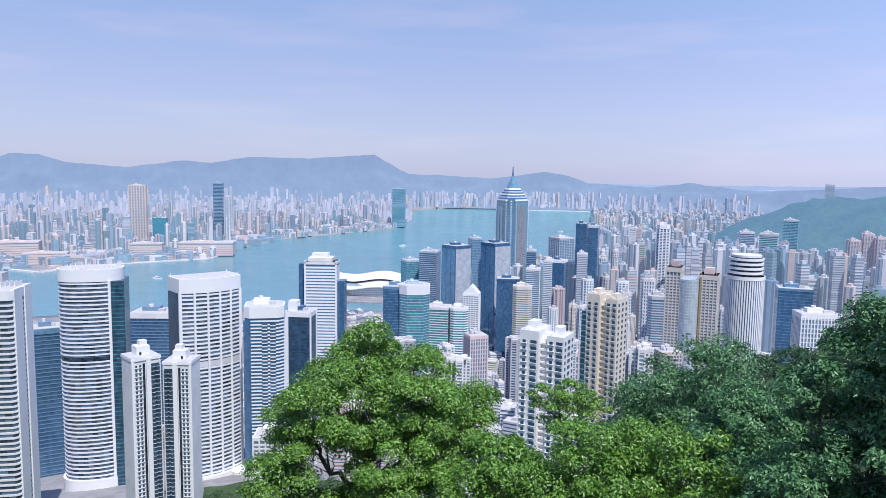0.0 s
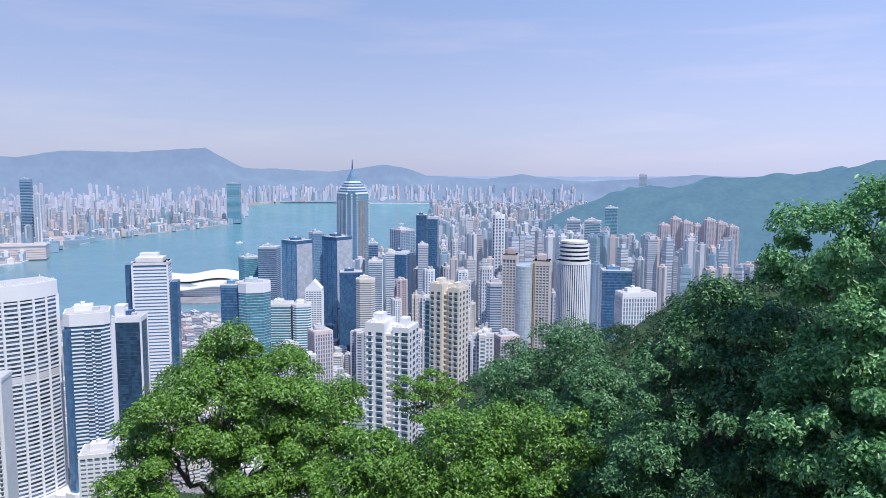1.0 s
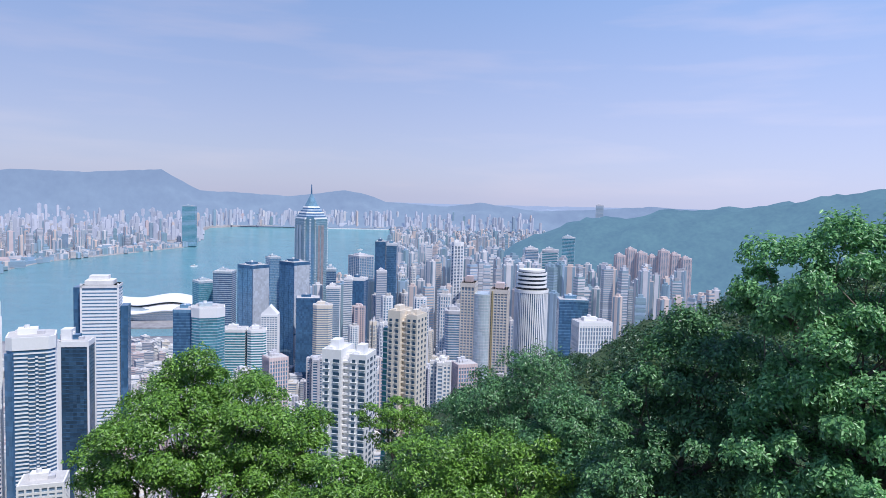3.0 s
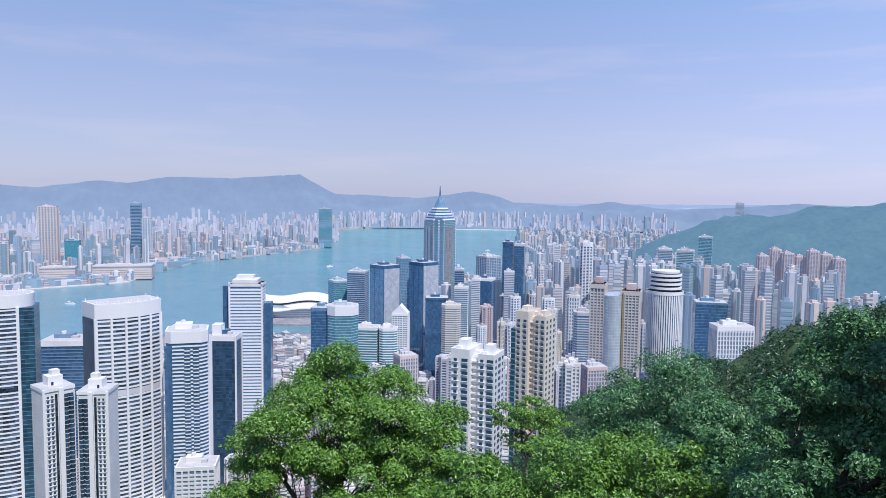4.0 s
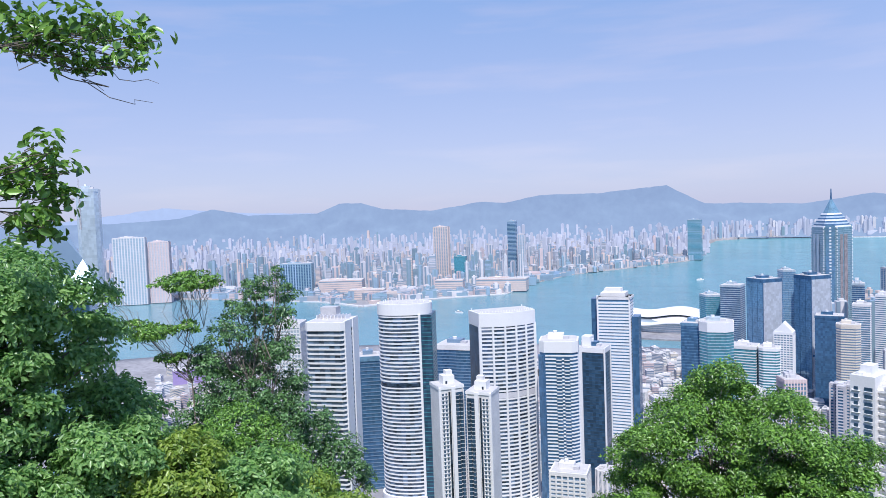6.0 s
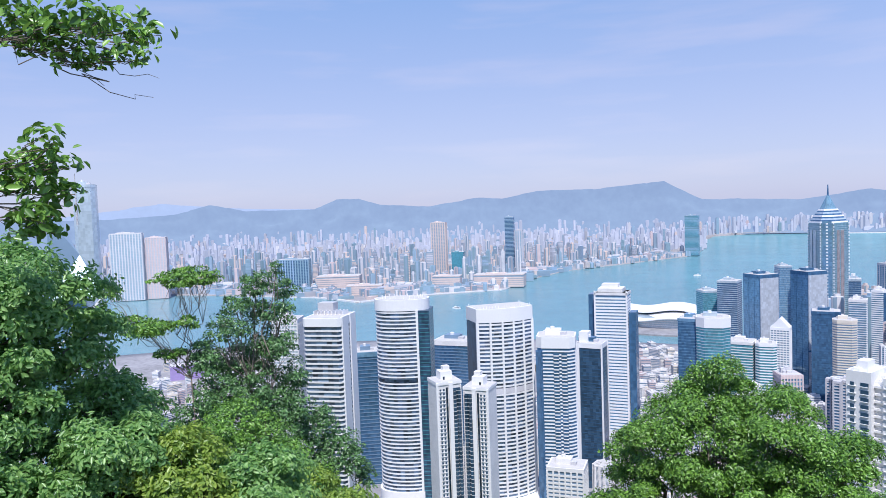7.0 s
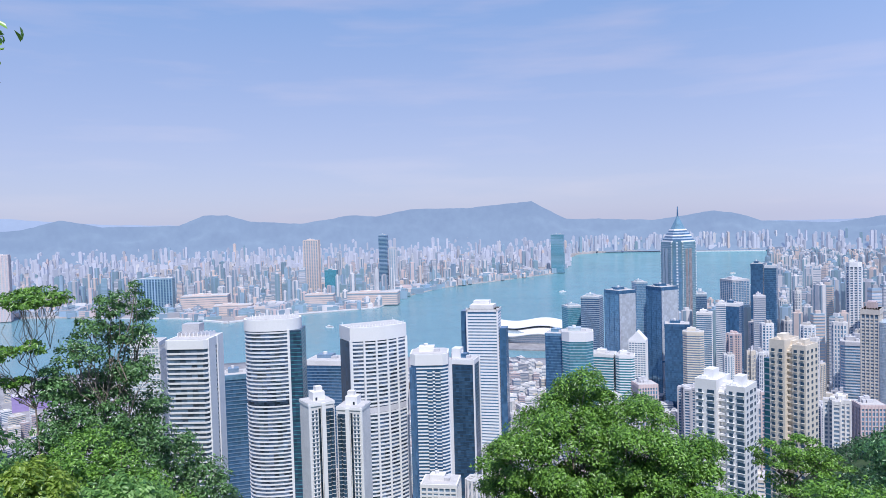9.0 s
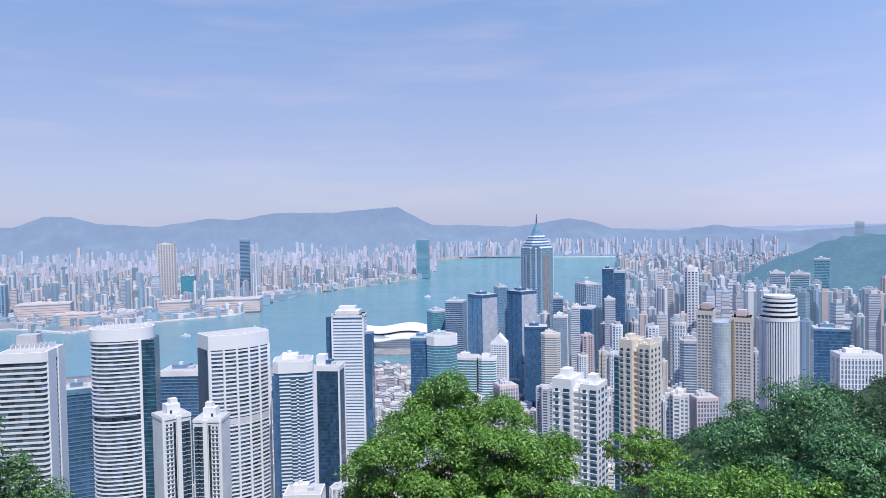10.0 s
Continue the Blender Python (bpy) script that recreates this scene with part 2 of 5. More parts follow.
# ---- mesh tools ----
class Geo:
    """Gathers boxes and prisms into one mesh."""
    def __init__(self):
        self.v, self.f, self.m = [], [], []

    def prism(self, poly, z0, z1, m=0, top=None, cap=True):
        k, n = len(self.v), len(poly)
        self.v += [(x, y, z0) for x, y in poly] + [(x, y, z1) for x, y in poly]
        for i in range(n):
            j = (i + 1) % n
            self.f.append((k + i, k + j, k + n + j, k + n + i))
            self.m.append(m)
        if cap:
            self.f.append(tuple(range(k + n, k + 2 * n)))
            self.m.append(m if top is None else top)
            self.f.append(tuple(range(k + n - 1, k - 1, -1)))
            self.m.append(m)
        return self

    def box(self, x, y, z, sx, sy, sz, m=0, top=None, turn=0.0):
        """A box centred at x, y with its base at z."""
        c, s = math.cos(turn), math.sin(turn)
        pts = [(x + c * a - s * b, y + s * a + c * b) for a, b in ((-sx / 2, -sy / 2), (sx / 2, -sy / 2), (sx / 2, sy / 2), (-sx / 2, sy / 2))]
        return self.prism(pts, z, z + sz, m, top)

    def taper(self, poly, z0, poly2, z1, m=0):
        k, n = len(self.v), len(poly)
        self.v += [(x, y, z0) for x, y in poly] + [(x, y, z1) for x, y in poly2]
        for i in range(n):
            j = (i + 1) % n
            self.f.append((k + i, k + j, k + n + j, k + n + i))
            self.m.append(m)
        self.f.append(tuple(range(k + n, k + 2 * n)))
        self.f.append(tuple(range(k + n - 1, k - 1, -1)))
        self.m += [m, m]
        return self

    def mesh(self, name, mats):
        me = bpy.data.meshes.new(name)
        me.from_pydata(self.v, [], self.f)
        for m in mats:
            me.materials.append(M[m] if isinstance(m, str) else m)
        me.polygons.foreach_set("material_index", self.m)
        me.update()
        return me


def part(name, geo, mats, parent=None, label=""):
    if isinstance(mats, str):
        mats = (mats,)
    ob = new(name, geo.mesh(name, mats))
    if parent is not None:
        ob.parent = parent
    if label:
        ob["label"] = label
    if name in MANY:
        ob["kind"] = "stuff"
    return ob


MANY = {"banding", "mullions", "glazing_grid", "ribbing", "posts", "twig_spray", "corner_sill"}


def thing(name, label, category, x, y, z, turn=0.0, group="", kind=""):
    """An Empty at the base of a thing."""
    p = far((x, y, z))
    r = math.hypot(x, y)
    s = drawn_in(r) / r if r > NEAR else 1.0
    ob = new(name)
    ob.empty_display_size = 2
    ob.matrix_basis = Matrix.LocRotScale(p, Euler((0, 0, radians(turn))), (s, s, s))
    return tagged(ob, label, category, group, kind)


def rect(w, d, cut=0.0):
    a, b = w / 2, d / 2
    if not cut:
        return [(-a, -b), (a, -b), (a, b), (-a, b)]
    return [(-a + cut, -b), (a - cut, -b), (a, -b + cut), (a, b - cut), (a - cut, b), (-a + cut, b), (-a, b - cut), (-a, -b + cut)]


def oval(w, d, n=40, p=2.0):
    out = []
    for i in range(n):
        t = 2 * math.pi * i / n
        c, s = math.cos(t), math.sin(t)
        out.append((w / 2 * math.copysign(abs(c) ** (2 / p), c), d / 2 * math.copysign(abs(s) ** (2 / p), s)))
    return out


def grown(poly, by):
    """The outline moved outwards by a distance."""
    out, n = [], len(poly)
    for i in range(n):
        (x0, y0), (x1, y1), (x2, y2) = poly[i - 1], poly[i], poly[(i + 1) % n]
        a, b = Vector((x1 - x0, y1 - y0)).normalized(), Vector((x2 - x1, y2 - y1)).normalized()
        na, nb = Vector((a.y, -a.x)), Vector((b.y, -b.x))
        h = (na + nb).normalized()
        k = by / max(0.4, h.dot(na))
        out.append((x1 + h.x * k, y1 + h.y * k))
    return out


# ---- ground ----
HK_PROFILE = ((0, 353.3), (3, 353.2), (6, 351.8), (15, 345), (30, 335), (100, 288), (250, 205), (400, 140), (550, 100), (700, 72), (900, 40), (1150, 10), (1300, 5), (1600, 4), (9000, 4))
RIDGE = ((-60, 372), (-50, 342), (-35, 313), (-32, 310), (-29, 300), (-24, 289), (-20, 282), (-15, 270), (-11, 240), (-6, 200))
BIG_HILL = ((-90, 450), (-58, 440), (-50, 425), (-45, 394), (-41, 374), (-37, 338), (-33, 330), (-28.5, 300), (-24, 253), (-22, 218), (-19.5, 120), (-17, 4))
NEAR_SHORE = ((-180, 9000), (-60, 9000), (-14, 7300), (-12.1, 7230), (-12.0, 3900), (-11.2, 2700), (-8.6, 2150), (-2.2, 1860), (3.1, 1800), (13.2, 1850), (37, 1960), (46, 2010), (60, 2100), (180, 2100))
FAR_SHORE = ((-180, 9300), (-14, 7700), (-11.9, 7555), (-6.7, 7510), (-0.2, 7440), (2.4, 7080), (2.8, 5100), (3.7, 4690), (8.1, 4210), (13.1, 3810), (16.3, 3360), (18.2, 3000), (24.5, 2900), (29.9, 2760), (33.2, 3000), (37.3, 3170), (44.8, 3530), (48.2, 3800), (60, 3900), (180, 3900))


def along(table, a):
    return float(np.interp(a, [t[0] for t in table], [t[1] for t in table]))


def ground(az, r):
    """Height of the land at a bearing (degrees to the left) and a distance, and its kind: 0 woods, 1 city, 2 sea bed, 3 soil."""
    near, farther = along(NEAR_SHORE, az), along(FAR_SHORE, az)
    if abs(az) > 75:
        k = min(1.0, (abs(az) - 75) / 40)
        back = 353.3 + 0.12 * min(r, 500) - 0.02 * max(0, r - 1500)
        z = along(HK_PROFILE, r) * (1 - k) + max(4, back) * k
        return z, (0 if r > 4 else 3)
    if r < near:
        z = along(HK_PROFILE, r)
        kind = 3 if r < 40 else (0 if r < 560 else 1)
        if az < -4 and r < 900:
            top = along(RIDGE, az)
            k = math.exp(-((r - 250) / (140 if r > 250 else 150)) ** 2) * min(1, (-4 - az) / 6)
            if top > z:
                z += (top - z) * k * min(1, r / 80)
            kind = 0 if (k > 0.12 and r > 40) or kind == 0 else kind
        if az < -17 and r > 1500:
            h = along(BIG_HILL, az) * math.exp(-((r - 2500) / 420) ** 2)
            if h > 14:
                z, kind = max(z, h), 0
        if az > 2 and 560 <= r < 610:
            kind = 0
        return z, kind
    if r < farther:
        return -8.0, 2
    return 4.0 + max(0.0, r - 5200) * 0.006, 1


def land_sheet():
    azs = sorted(set([-180 + 10 * i for i in range(12)] + [-62 + 0.5 * i for i in range(249)] + [62 + 10 * i for i in range(13)]))
    v, f, mi, cols = [], [], [], []
    fr1 = [(i / 70) ** 2.2 for i in range(71)]
    for az in azs:
        n, o = along(NEAR_SHORE, az), along(FAR_SHORE, az)
        rs = [max(0.02, n * t) - (0.5 if t == 1 else 0) for t in fr1] + [n + 1] + [n + 1 + (o - n - 2) * i / 24 for i in range(1, 24)] + [o - 1, o + 1] + [o + (15500 - o) * (i / 22) ** 1.6 for i in range(1, 23)]
        col = []
        for r in rs:
            z, kind = ground(az, r)
            if kind == 0 and r > 60:
                z += (6 if r < 1000 else 26) * (noise.noise(Vector((az * 0.35, math.log(r) * 9, 2.0)))) + (0 if r < 1000 else 10 * noise.noise(Vector((az * 1.3, math.log(r) * 22, 5.0))))
            # woods past 1300 m take the material with painted haze glow
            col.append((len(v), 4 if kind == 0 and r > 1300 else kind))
            v.append(far(polar(az, r, z)))
        cols.append(col)
    for a, b in zip(cols, cols[1:]):
        for i in range(len(a) - 1):
            f.append((a[i][0], b[i][0], b[i + 1][0], a[i + 1][0]))
            kind = max(a[i][1], a[i + 1][1]) if {a[i][1], a[i + 1][1]} != {1, 2} else 1
            mi.append(kind)
    g = Geo()
    g.v, g.f, g.m = v, [tuple(reversed(q)) for q in f], mi
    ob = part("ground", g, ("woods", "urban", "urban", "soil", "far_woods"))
    ob.data.polygons.foreach_set("use_smooth", [True] * len(g.f))
    return tagged(ob, "hillside and flat city land running down to a harbour", "ground", kind="structure")


land_sheet()


def harbour():
    m = mat("harbour_water", (0.135, 0.285, 0.325), 0.2, spec=0.8, var=0.12, scale=0.002, fine=0.015)
    n, l = m.node_tree.nodes, m.node_tree.links
    tc, w = n.new("ShaderNodeTexCoord"), n.new("ShaderNodeTexNoise")
    w.inputs["Scale"].default_value, w.inputs["Detail"].default_value = 0.12, 6
    l.new(tc.outputs["Object"], w.inputs["Vector"])
    bp = n.new("ShaderNodeBump")
    bp.inputs["Strength"].default_value, bp.inputs["Distance"].default_value = 0.3, 3.0
    l.new(w.outputs[0], bp.inputs["Height"])
    l.new(bp.outputs[0], n["Principled BSDF"].inputs["Normal"])
    M["water"] = m
    g = Geo()
    azs = [-75 + 1.0 * i for i in range(151)]
    rs = [900 * 1.06 ** i for i in range(50)]
    for az in azs:
        g.v += [tuple(far(polar(az, r, 0.0))) for r in rs]
    k = len(rs)
    for a in range(len(azs) - 1):
        for i in range(k - 1):
            g.f.append((a * k + i, a * k + i + 1, (a + 1) * k + i + 1, (a + 1) * k + i))
            g.m.append(0)
    ob = part("water", g, "water")
    tagged(ob, "calm turquoise harbour water with fine ripples", "water", kind="structure")


harbour()

# ---- mountains on the skyline ----
SKYLINE = ((70, 0.2), (47.9, 0.05), (43.5, 0.25), (40.9, 0.9), (38.2, 0.34), (33, 0.3), (31.2, 1.05), (29.5, 1.0), (27.8, 0.49), (23.9, 0.21), (19.8, 0.79), (18, 0.62), (15.2, 1.14), (10.7, 1.11), (8.5, 1.28), (5.5, 1.5), (4.1, 0.71), (2.8, 0.0), (-0.2, -0.07), (-3.9, -0.25), (-5.9, 0.0), (-8.2, 0.35), (-10.1, 0.01), (-11.5, -0.5), (-16.3, -0.76), (-19, -0.35), (-22.7, -0.82), (-24, -0.9), (-28.5, -0.65), (-32.4, -0.3), (-36, -0.5), (-60, -0.6))
BEHIND = ((70, 0.3), (52, 0.2), (47.9, 0.65), (44.5, 1.09), (41.6, 0.83), (38, 0.5), (30, 0.2), (10, -0.2), (-8, -0.45), (-14, -0.55), (-25, -0.5), (-40, -0.35), (-60, -0.5))


def mountains(name, label, table, r, depth, m, seed):
    g = Geo()
    table = sorted(table)
    azs = [-62 + 0.25 * i for i in range(497)]
    steps = 16
    for az in azs:
        top = EYE.z + r * math.tan(radians(along(table, az) + 0.06 * noise.noise(Vector((az * 0.9, seed, 0))) + 0.04 * noise.noise(Vector((az * 2.6, seed, 4)))))
        for i in range(steps + 1):
            t = i / steps
            rr = r - depth * (1 - t)
            h = 10 + (top - 10) * (t ** 1.15)
            w = math.sin(math.pi * min(1, t * 1.02)) * 70
            h += w * noise.noise(Vector((az * 0.45, t * 3.0, seed))) + 0.5 * w * noise.noise(Vector((az * 1.5, t * 5.0, seed + 3)))
            g.v.append(tuple(far(polar(az, rr, h))))
    k = steps + 1
    for a in range(len(azs) - 1):
        for i in range(steps):
            g.f.append((a * k + i + 1, a * k + i, (a + 1) * k + i, (a + 1) * k + i + 1))
            g.m.append(0)
    ob = part(name, g, m)
    ob.data.polygons.foreach_set("use_smooth", [True] * len(g.f))
    tagged(ob, label, "mountain", kind="structure")


# both ranges: air haze is put into the colour as blue-grey glow
M["hills"] = mat("haze_glow_hills", (0.10, 0.13, 0.13), 1.0, spec=0.0, var=0.16, scale=0.006, fine=0.03, glow=(0.22, 0.29, 0.52), glow_amount=0.82)
M["hills_far"] = mat("haze_glow_remote_hills", (0.2, 0.24, 0.3), 1.0, spec=0.0, var=0.1, scale=0.004, fine=0.03, glow=(0.33, 0.40, 0.58), glow_amount=0.8)
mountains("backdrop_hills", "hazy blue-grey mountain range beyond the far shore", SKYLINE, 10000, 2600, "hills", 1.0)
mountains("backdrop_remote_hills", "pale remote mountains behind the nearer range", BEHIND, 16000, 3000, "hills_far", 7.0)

# ---- buildings ----
def base_of(x, y):
    az, r = math.degrees(math.atan2(-x, y)), math.hypot(x, y)
    return ground(az, r)[0] - 2.0


def bands(poly, z0, z1, floor=3.6, frac=0.45, proud=0.35, m=0):
    g, z, ring = Geo(), z0, grown(poly, proud)
    while z + floor * frac < z1:
        g.prism(ring, z, z + floor * frac, m)
        z += floor
    return g


def banded(ob, poly, z0, z1, floor, frac, proud, m):
    """Floor bands on a tower: single pieces on the nearer ones, one joined part on those farther off."""
    if ob.matrix_basis.translation.xy.length > 950:
        part("banding", bands(poly, z0, z1, floor, frac, proud), m, ob)
        return
    me = Geo().prism(grown(poly, proud), 0, floor * frac).mesh("floor_band", (m,))
    z = z0
    while z + floor * frac < z1:
        o = new("floor_band", me)
        o.parent, o.location = ob, (0, 0, z)
        z += floor


def piers(poly, z0, z1, gap, width, proud=0.5, edges=None):
    g, n = Geo(), len(poly)
    for i in range(n):
        if edges is not None and i not in edges:
            continue
        a, b = Vector(poly[i]), Vector(poly[(i + 1) % n])
        d = b - a
        k = max(1, round(d.length / gap))
        ang = math.atan2(d.y, d.x)
        nrm = Vector((d.y, -d.x)).normalized() * (proud / 2)
        for j in range(k + 1):
            p = a + d * (j / k) + nrm
            g.box(p.x, p.y, z0, width, proud + 0.2, z1 - z0, turn=ang)
    return g


def block(name, label, category, x, y, top, poly, turn, core, band, floor=3.6, frac=0.45, proud=0.35, crown=4.0, crown_mat=None,
          pier=None, plant=True, podium=0.0, group="", z0=None, fins=None, lit_face=None):
    """A tower: a core of glass or wall, floor bands, piers, a parapet and a plant room on the roof."""
    z0 = base_of(x, y) if z0 is None else z0
    ob = thing(name, label, category, x, y, z0, turn, group)
    h = top - z0
    part("core", Geo().prism(poly, 0, h - 0.5), core, ob)
    banded(ob, poly, 2.0, h - crown, floor, frac, proud, band)
    if pier:
        part("ribbing", piers(poly, 0, h - crown, pier[0], pier[1], proud + 0.3), band, ob)
    if fins:
        part("mullions", piers(poly, 0, h - crown, fins[0], fins[1], proud + 0.12), fins[2], ob)
    if lit_face:
        w_, d_ = max(p[0] for p in poly) * 2, max(p[1] for p in poly)
        # panel added to make this side paler, as if lit
        part("gridded_face", Geo().box(0, -d_ - 0.5, 0, w_ - 1.5, 0.8, h - crown), lit_face, ob, "gridded face painted pale as the lit side")
        part("dark_floor", Geo().box(0, -d_ - 0.6, h * 0.42, w_ - 1.5, 0.8, 3), "navy", ob)
    ring = grown(poly, proud + 0.25)
    part("parapet", Geo().prism(ring, h - crown, h), (crown_mat or band), ob)
    part("roof_deck", Geo().prism(grown(poly, -0.6), h, h + 0.3), "roof", ob)
    if plant:
        xs, ys = [p[0] for p in poly], [p[1] for p in poly]
        w, d = max(xs) - min(xs), max(ys) - min(ys)
        room = part("plant_room", Geo().box(-w * 0.08, d * 0.04, h + 0.3, w * 0.42, d * 0.4, 4.2), band, ob)
        part("cooling_unit", Geo().box(w * 0.2, -d * 0.12, h + 0.3, w * 0.16, d * 0.2, 2.6), "grey", room)
        part("cooling_unit", Geo().box(-w * 0.3, d * 0.22, h + 0.3, w * 0.12, d * 0.12, 1.8), "grey", room)
        part("water_tank", Geo().prism([(px - w * 0.1, py) for px, py in oval(w * 0.12, w * 0.12, 12)], h + 4.5, h + 7.0), "white_old", room)
    if podium:
        part("podium", Geo().prism(grown(poly, podium), -6, 11), "white_old", ob)
    return ob


def azimuth(x, y):
    return math.degrees(math.atan2(-x, y))


def curved_slab_hotel():
    """Oval tower with white sill bands and one dark glazed end."""
    x, y, top = -303, 609, 271
    z0 = base_of(x, y)
    ob = thing("oval_tower", "white oval high-rise with banded curved front and dark glazed end", "skyscraper", x, y, z0, azimuth(x, y) - 10)
    h = top - z0
    poly = oval(51, 36, 44, 2.35)
    part("core", Geo().prism(poly, 0, h - 2), "band_glass", ob)
    banded(ob, poly, 9, h * 0.60, 3.6, 0.36, 0.4, "white")
    banded(ob, poly, h * 0.60 + 5, h - 11, 3.6, 0.36, 0.4, "white")
    part("refuge_floor", Geo().prism(grown(poly, 0.1), h * 0.60, h * 0.60 + 3.6), "dark", ob)
    part("crown", Geo().prism(grown(poly, 0.9), h - 10.5, h), "white", ob)
    part("roof_deck", Geo().prism(grown(poly, -1), h, h + 0.3), "roof", ob)
    rail = Geo()
    for px, py in oval(40, 24, 22, 2.3):
        rail.box(px, py, h, 0.5, 0.5, 2.4)
    part("posts", rail, "white", ob)
    part("base_ring", Geo().prism(grown(poly, 2.2), -4, 14), "white", ob)
    thing_part_dark(ob, 22.5, -1.0, 11, 31, h)
    return ob


def thing_part_dark(ob, x, y, w, d, h):
    poly = [(x - w / 2, y - d / 2), (x + w / 2, y - d / 2), (x + w / 2, y + d / 2), (x - w / 2, y + d / 2)]
    part("dark_end_wall", Geo().prism(poly, 0, h - 10.6), "ink", ob, "dark blue-grey glazed end wall")
    part("corner_pier", Geo().box(x - w / 2 - 0.6, y - d / 2 + 0.4, 0, 2.2, 2.4, h - 10), "white", ob)
    return part("banding", bands(poly, 4, h - 11, 3.6, 0.16, 0.15), "teal", ob)


curved_slab_hotel()


def bowed_tower():
    """Tall slab with a shallow bow front, five bays and a white crown."""
    x, y, top = -211, 626, 263
    z0 = base_of(x, y)
    ob = thing("bowed_tower", "tall white bow-fronted tower with rows of dark strip windows", "skyscraper", x, y, z0, azimuth(x, y) + 22)
    h = top - z0
    n = 20
    front = [(-27 + 54 * i / n, -13 - 7.5 * math.sin(math.pi * (i / n)) ** 0.9) for i in range(n + 1)]
    poly = front + [(27, 13), (-27, 13)]
    part("core", Geo().prism(poly, 0, h - 2), "band_glass", ob)
    banded(ob, poly, 10, h * 0.58, 3.55, 0.42, 0.4, "white")
    banded(ob, poly, h * 0.58 + 6, h - 13, 3.55, 0.42, 0.4, "white")
    part("louvre_floor", Geo().prism(grown(poly, 0.2), h * 0.58, h * 0.58 + 5), "grey", ob)
    g = Geo()
    for i in (0, 4, 8, 12, 16, 20):
        px, py = front[i]
        g.box(px, py - 0.2, 0, 2.6 if i in (0, 20) else 1.7, 1.6, h - 12)
    part("ribbing", g, "white", ob)
    part("side_wall", Geo().box(27.3, 0, 0, 1.2, 26, h - 10), "white", ob)
    part("side_glazing", Geo().box(-27.6, 0, 0, 1.2, 24, h - 13), "ink", ob, "dark glazed narrow side")
    part("crown", Geo().prism(grown(poly, 0.8), h - 12.5, h), "white", ob, "plain white crown wall")
    part("roof_deck", Geo().prism(grown(poly, -1.0), h, h + 0.3), "roof", ob)
    rail = Geo()
    for px, py in grown(poly, -1.4):
        rail.box(px, py, h, 0.35, 0.35, 2.2)
    part("posts", rail, "white", ob)
    part("base_ring", Geo().prism(grown(poly, 3.0), -4, 9), "white", ob)
    part("drum", Geo().prism([(px + 24, py - 22) for px, py in oval(22, 18, 28)], -6, 8), "white_old", ob)


bowed_tower()


def paired_flats(x, y, top, side):
    """Slim residential tower: stacked windows on one half of its face, rounded glazed bays on the other. side: 1 bays to the right, -1 to the left."""
    z0 = base_of(x, y)
    ob = thing("residential_tower", "slim white residential tower with window stacks and rounded bays", "apartment block", x, y, z0, azimuth(x, y) + (20 if side > 0 else -20), "paired towers on the slope")
    h, F = top - z0, 3.0
    part("core", Geo().box(0, 0, 0, 19, 19, h - 1), "white_old", ob)
    part("rib", Geo().box(-9.2 * side, -9.8, 0, 1.6, 1.4, h + 0.6), "white", ob)
    part("rib", Geo().box(1.2 * side, -10.0, 0, 3.0, 1.8, h + 0.6), "white", ob, "blank white wall strip")
    part("rib", Geo().box(9.1 * side, -9.8, 0, 0.8, 1.2, h - 2), "white_old", ob)
    part("recess", Geo().box(-1.6 * side, -9.6, 0, 1.5, 0.5, h - 3), "dark", ob, "dark window recess")
    pane = Geo().box(0, 0, 0, 1.35, 0.5, 1.6).mesh("window", ("ink",))
    ledge = Geo().box(0, -0.3, -0.3, 2.1, 0.9, 0.3).mesh("ledge", (M["white"],))
    for k in range(int((h - 6) / F)):
        z = h - 5.5 - k * F
        for xx in (-6.6, -4.0):
            o = new("window", pane)
            o.parent, o.location = ob, (xx * side, -9.4, z)
            o2 = new("ledge", ledge)
            o2.parent = o
    part("bay_wall", Geo().box(5.8 * side, -9.5, 0, 6.4, 0.6, h - 4), "ink", ob)
    for xx in (4.3, 7.5):
        bay = [(px + xx * side, py - 9.9) for px, py in oval(2.9, 3.4, 14)]
        b = part("bay", Geo().prism(bay, 0, h - 5), "ink", ob, "rounded dark glazed bay")
        part("banding", bands(bay, 2, h - 5, F, 0.09, 0.15), "white_old", b)
    part("parapet", Geo().box(0, 0, h - 1, 19.8, 20.2, 2.2), "white", ob)
    part("roof_deck", Geo().box(0, 0, h + 1.2, 19.4, 19.4, 0.2), "roof", ob)
    hut = part("lift_tower", Geo().box(0.5 * side, 1, h + 1.4, 9, 9, 6), "white", ob)
    part("tank_room", Geo().box(1.5 * side, 1, h + 7.4, 5, 5, 3.4), "white_old", hut)
    part("door", Geo().box(-1.5 * side, -3.6, h + 1.4, 1.4, 0.4, 2.2), "dark", hut)


paired_flats(-206, 478, 228, 1)
paired_flats(-181.5, 488, 223, -1)


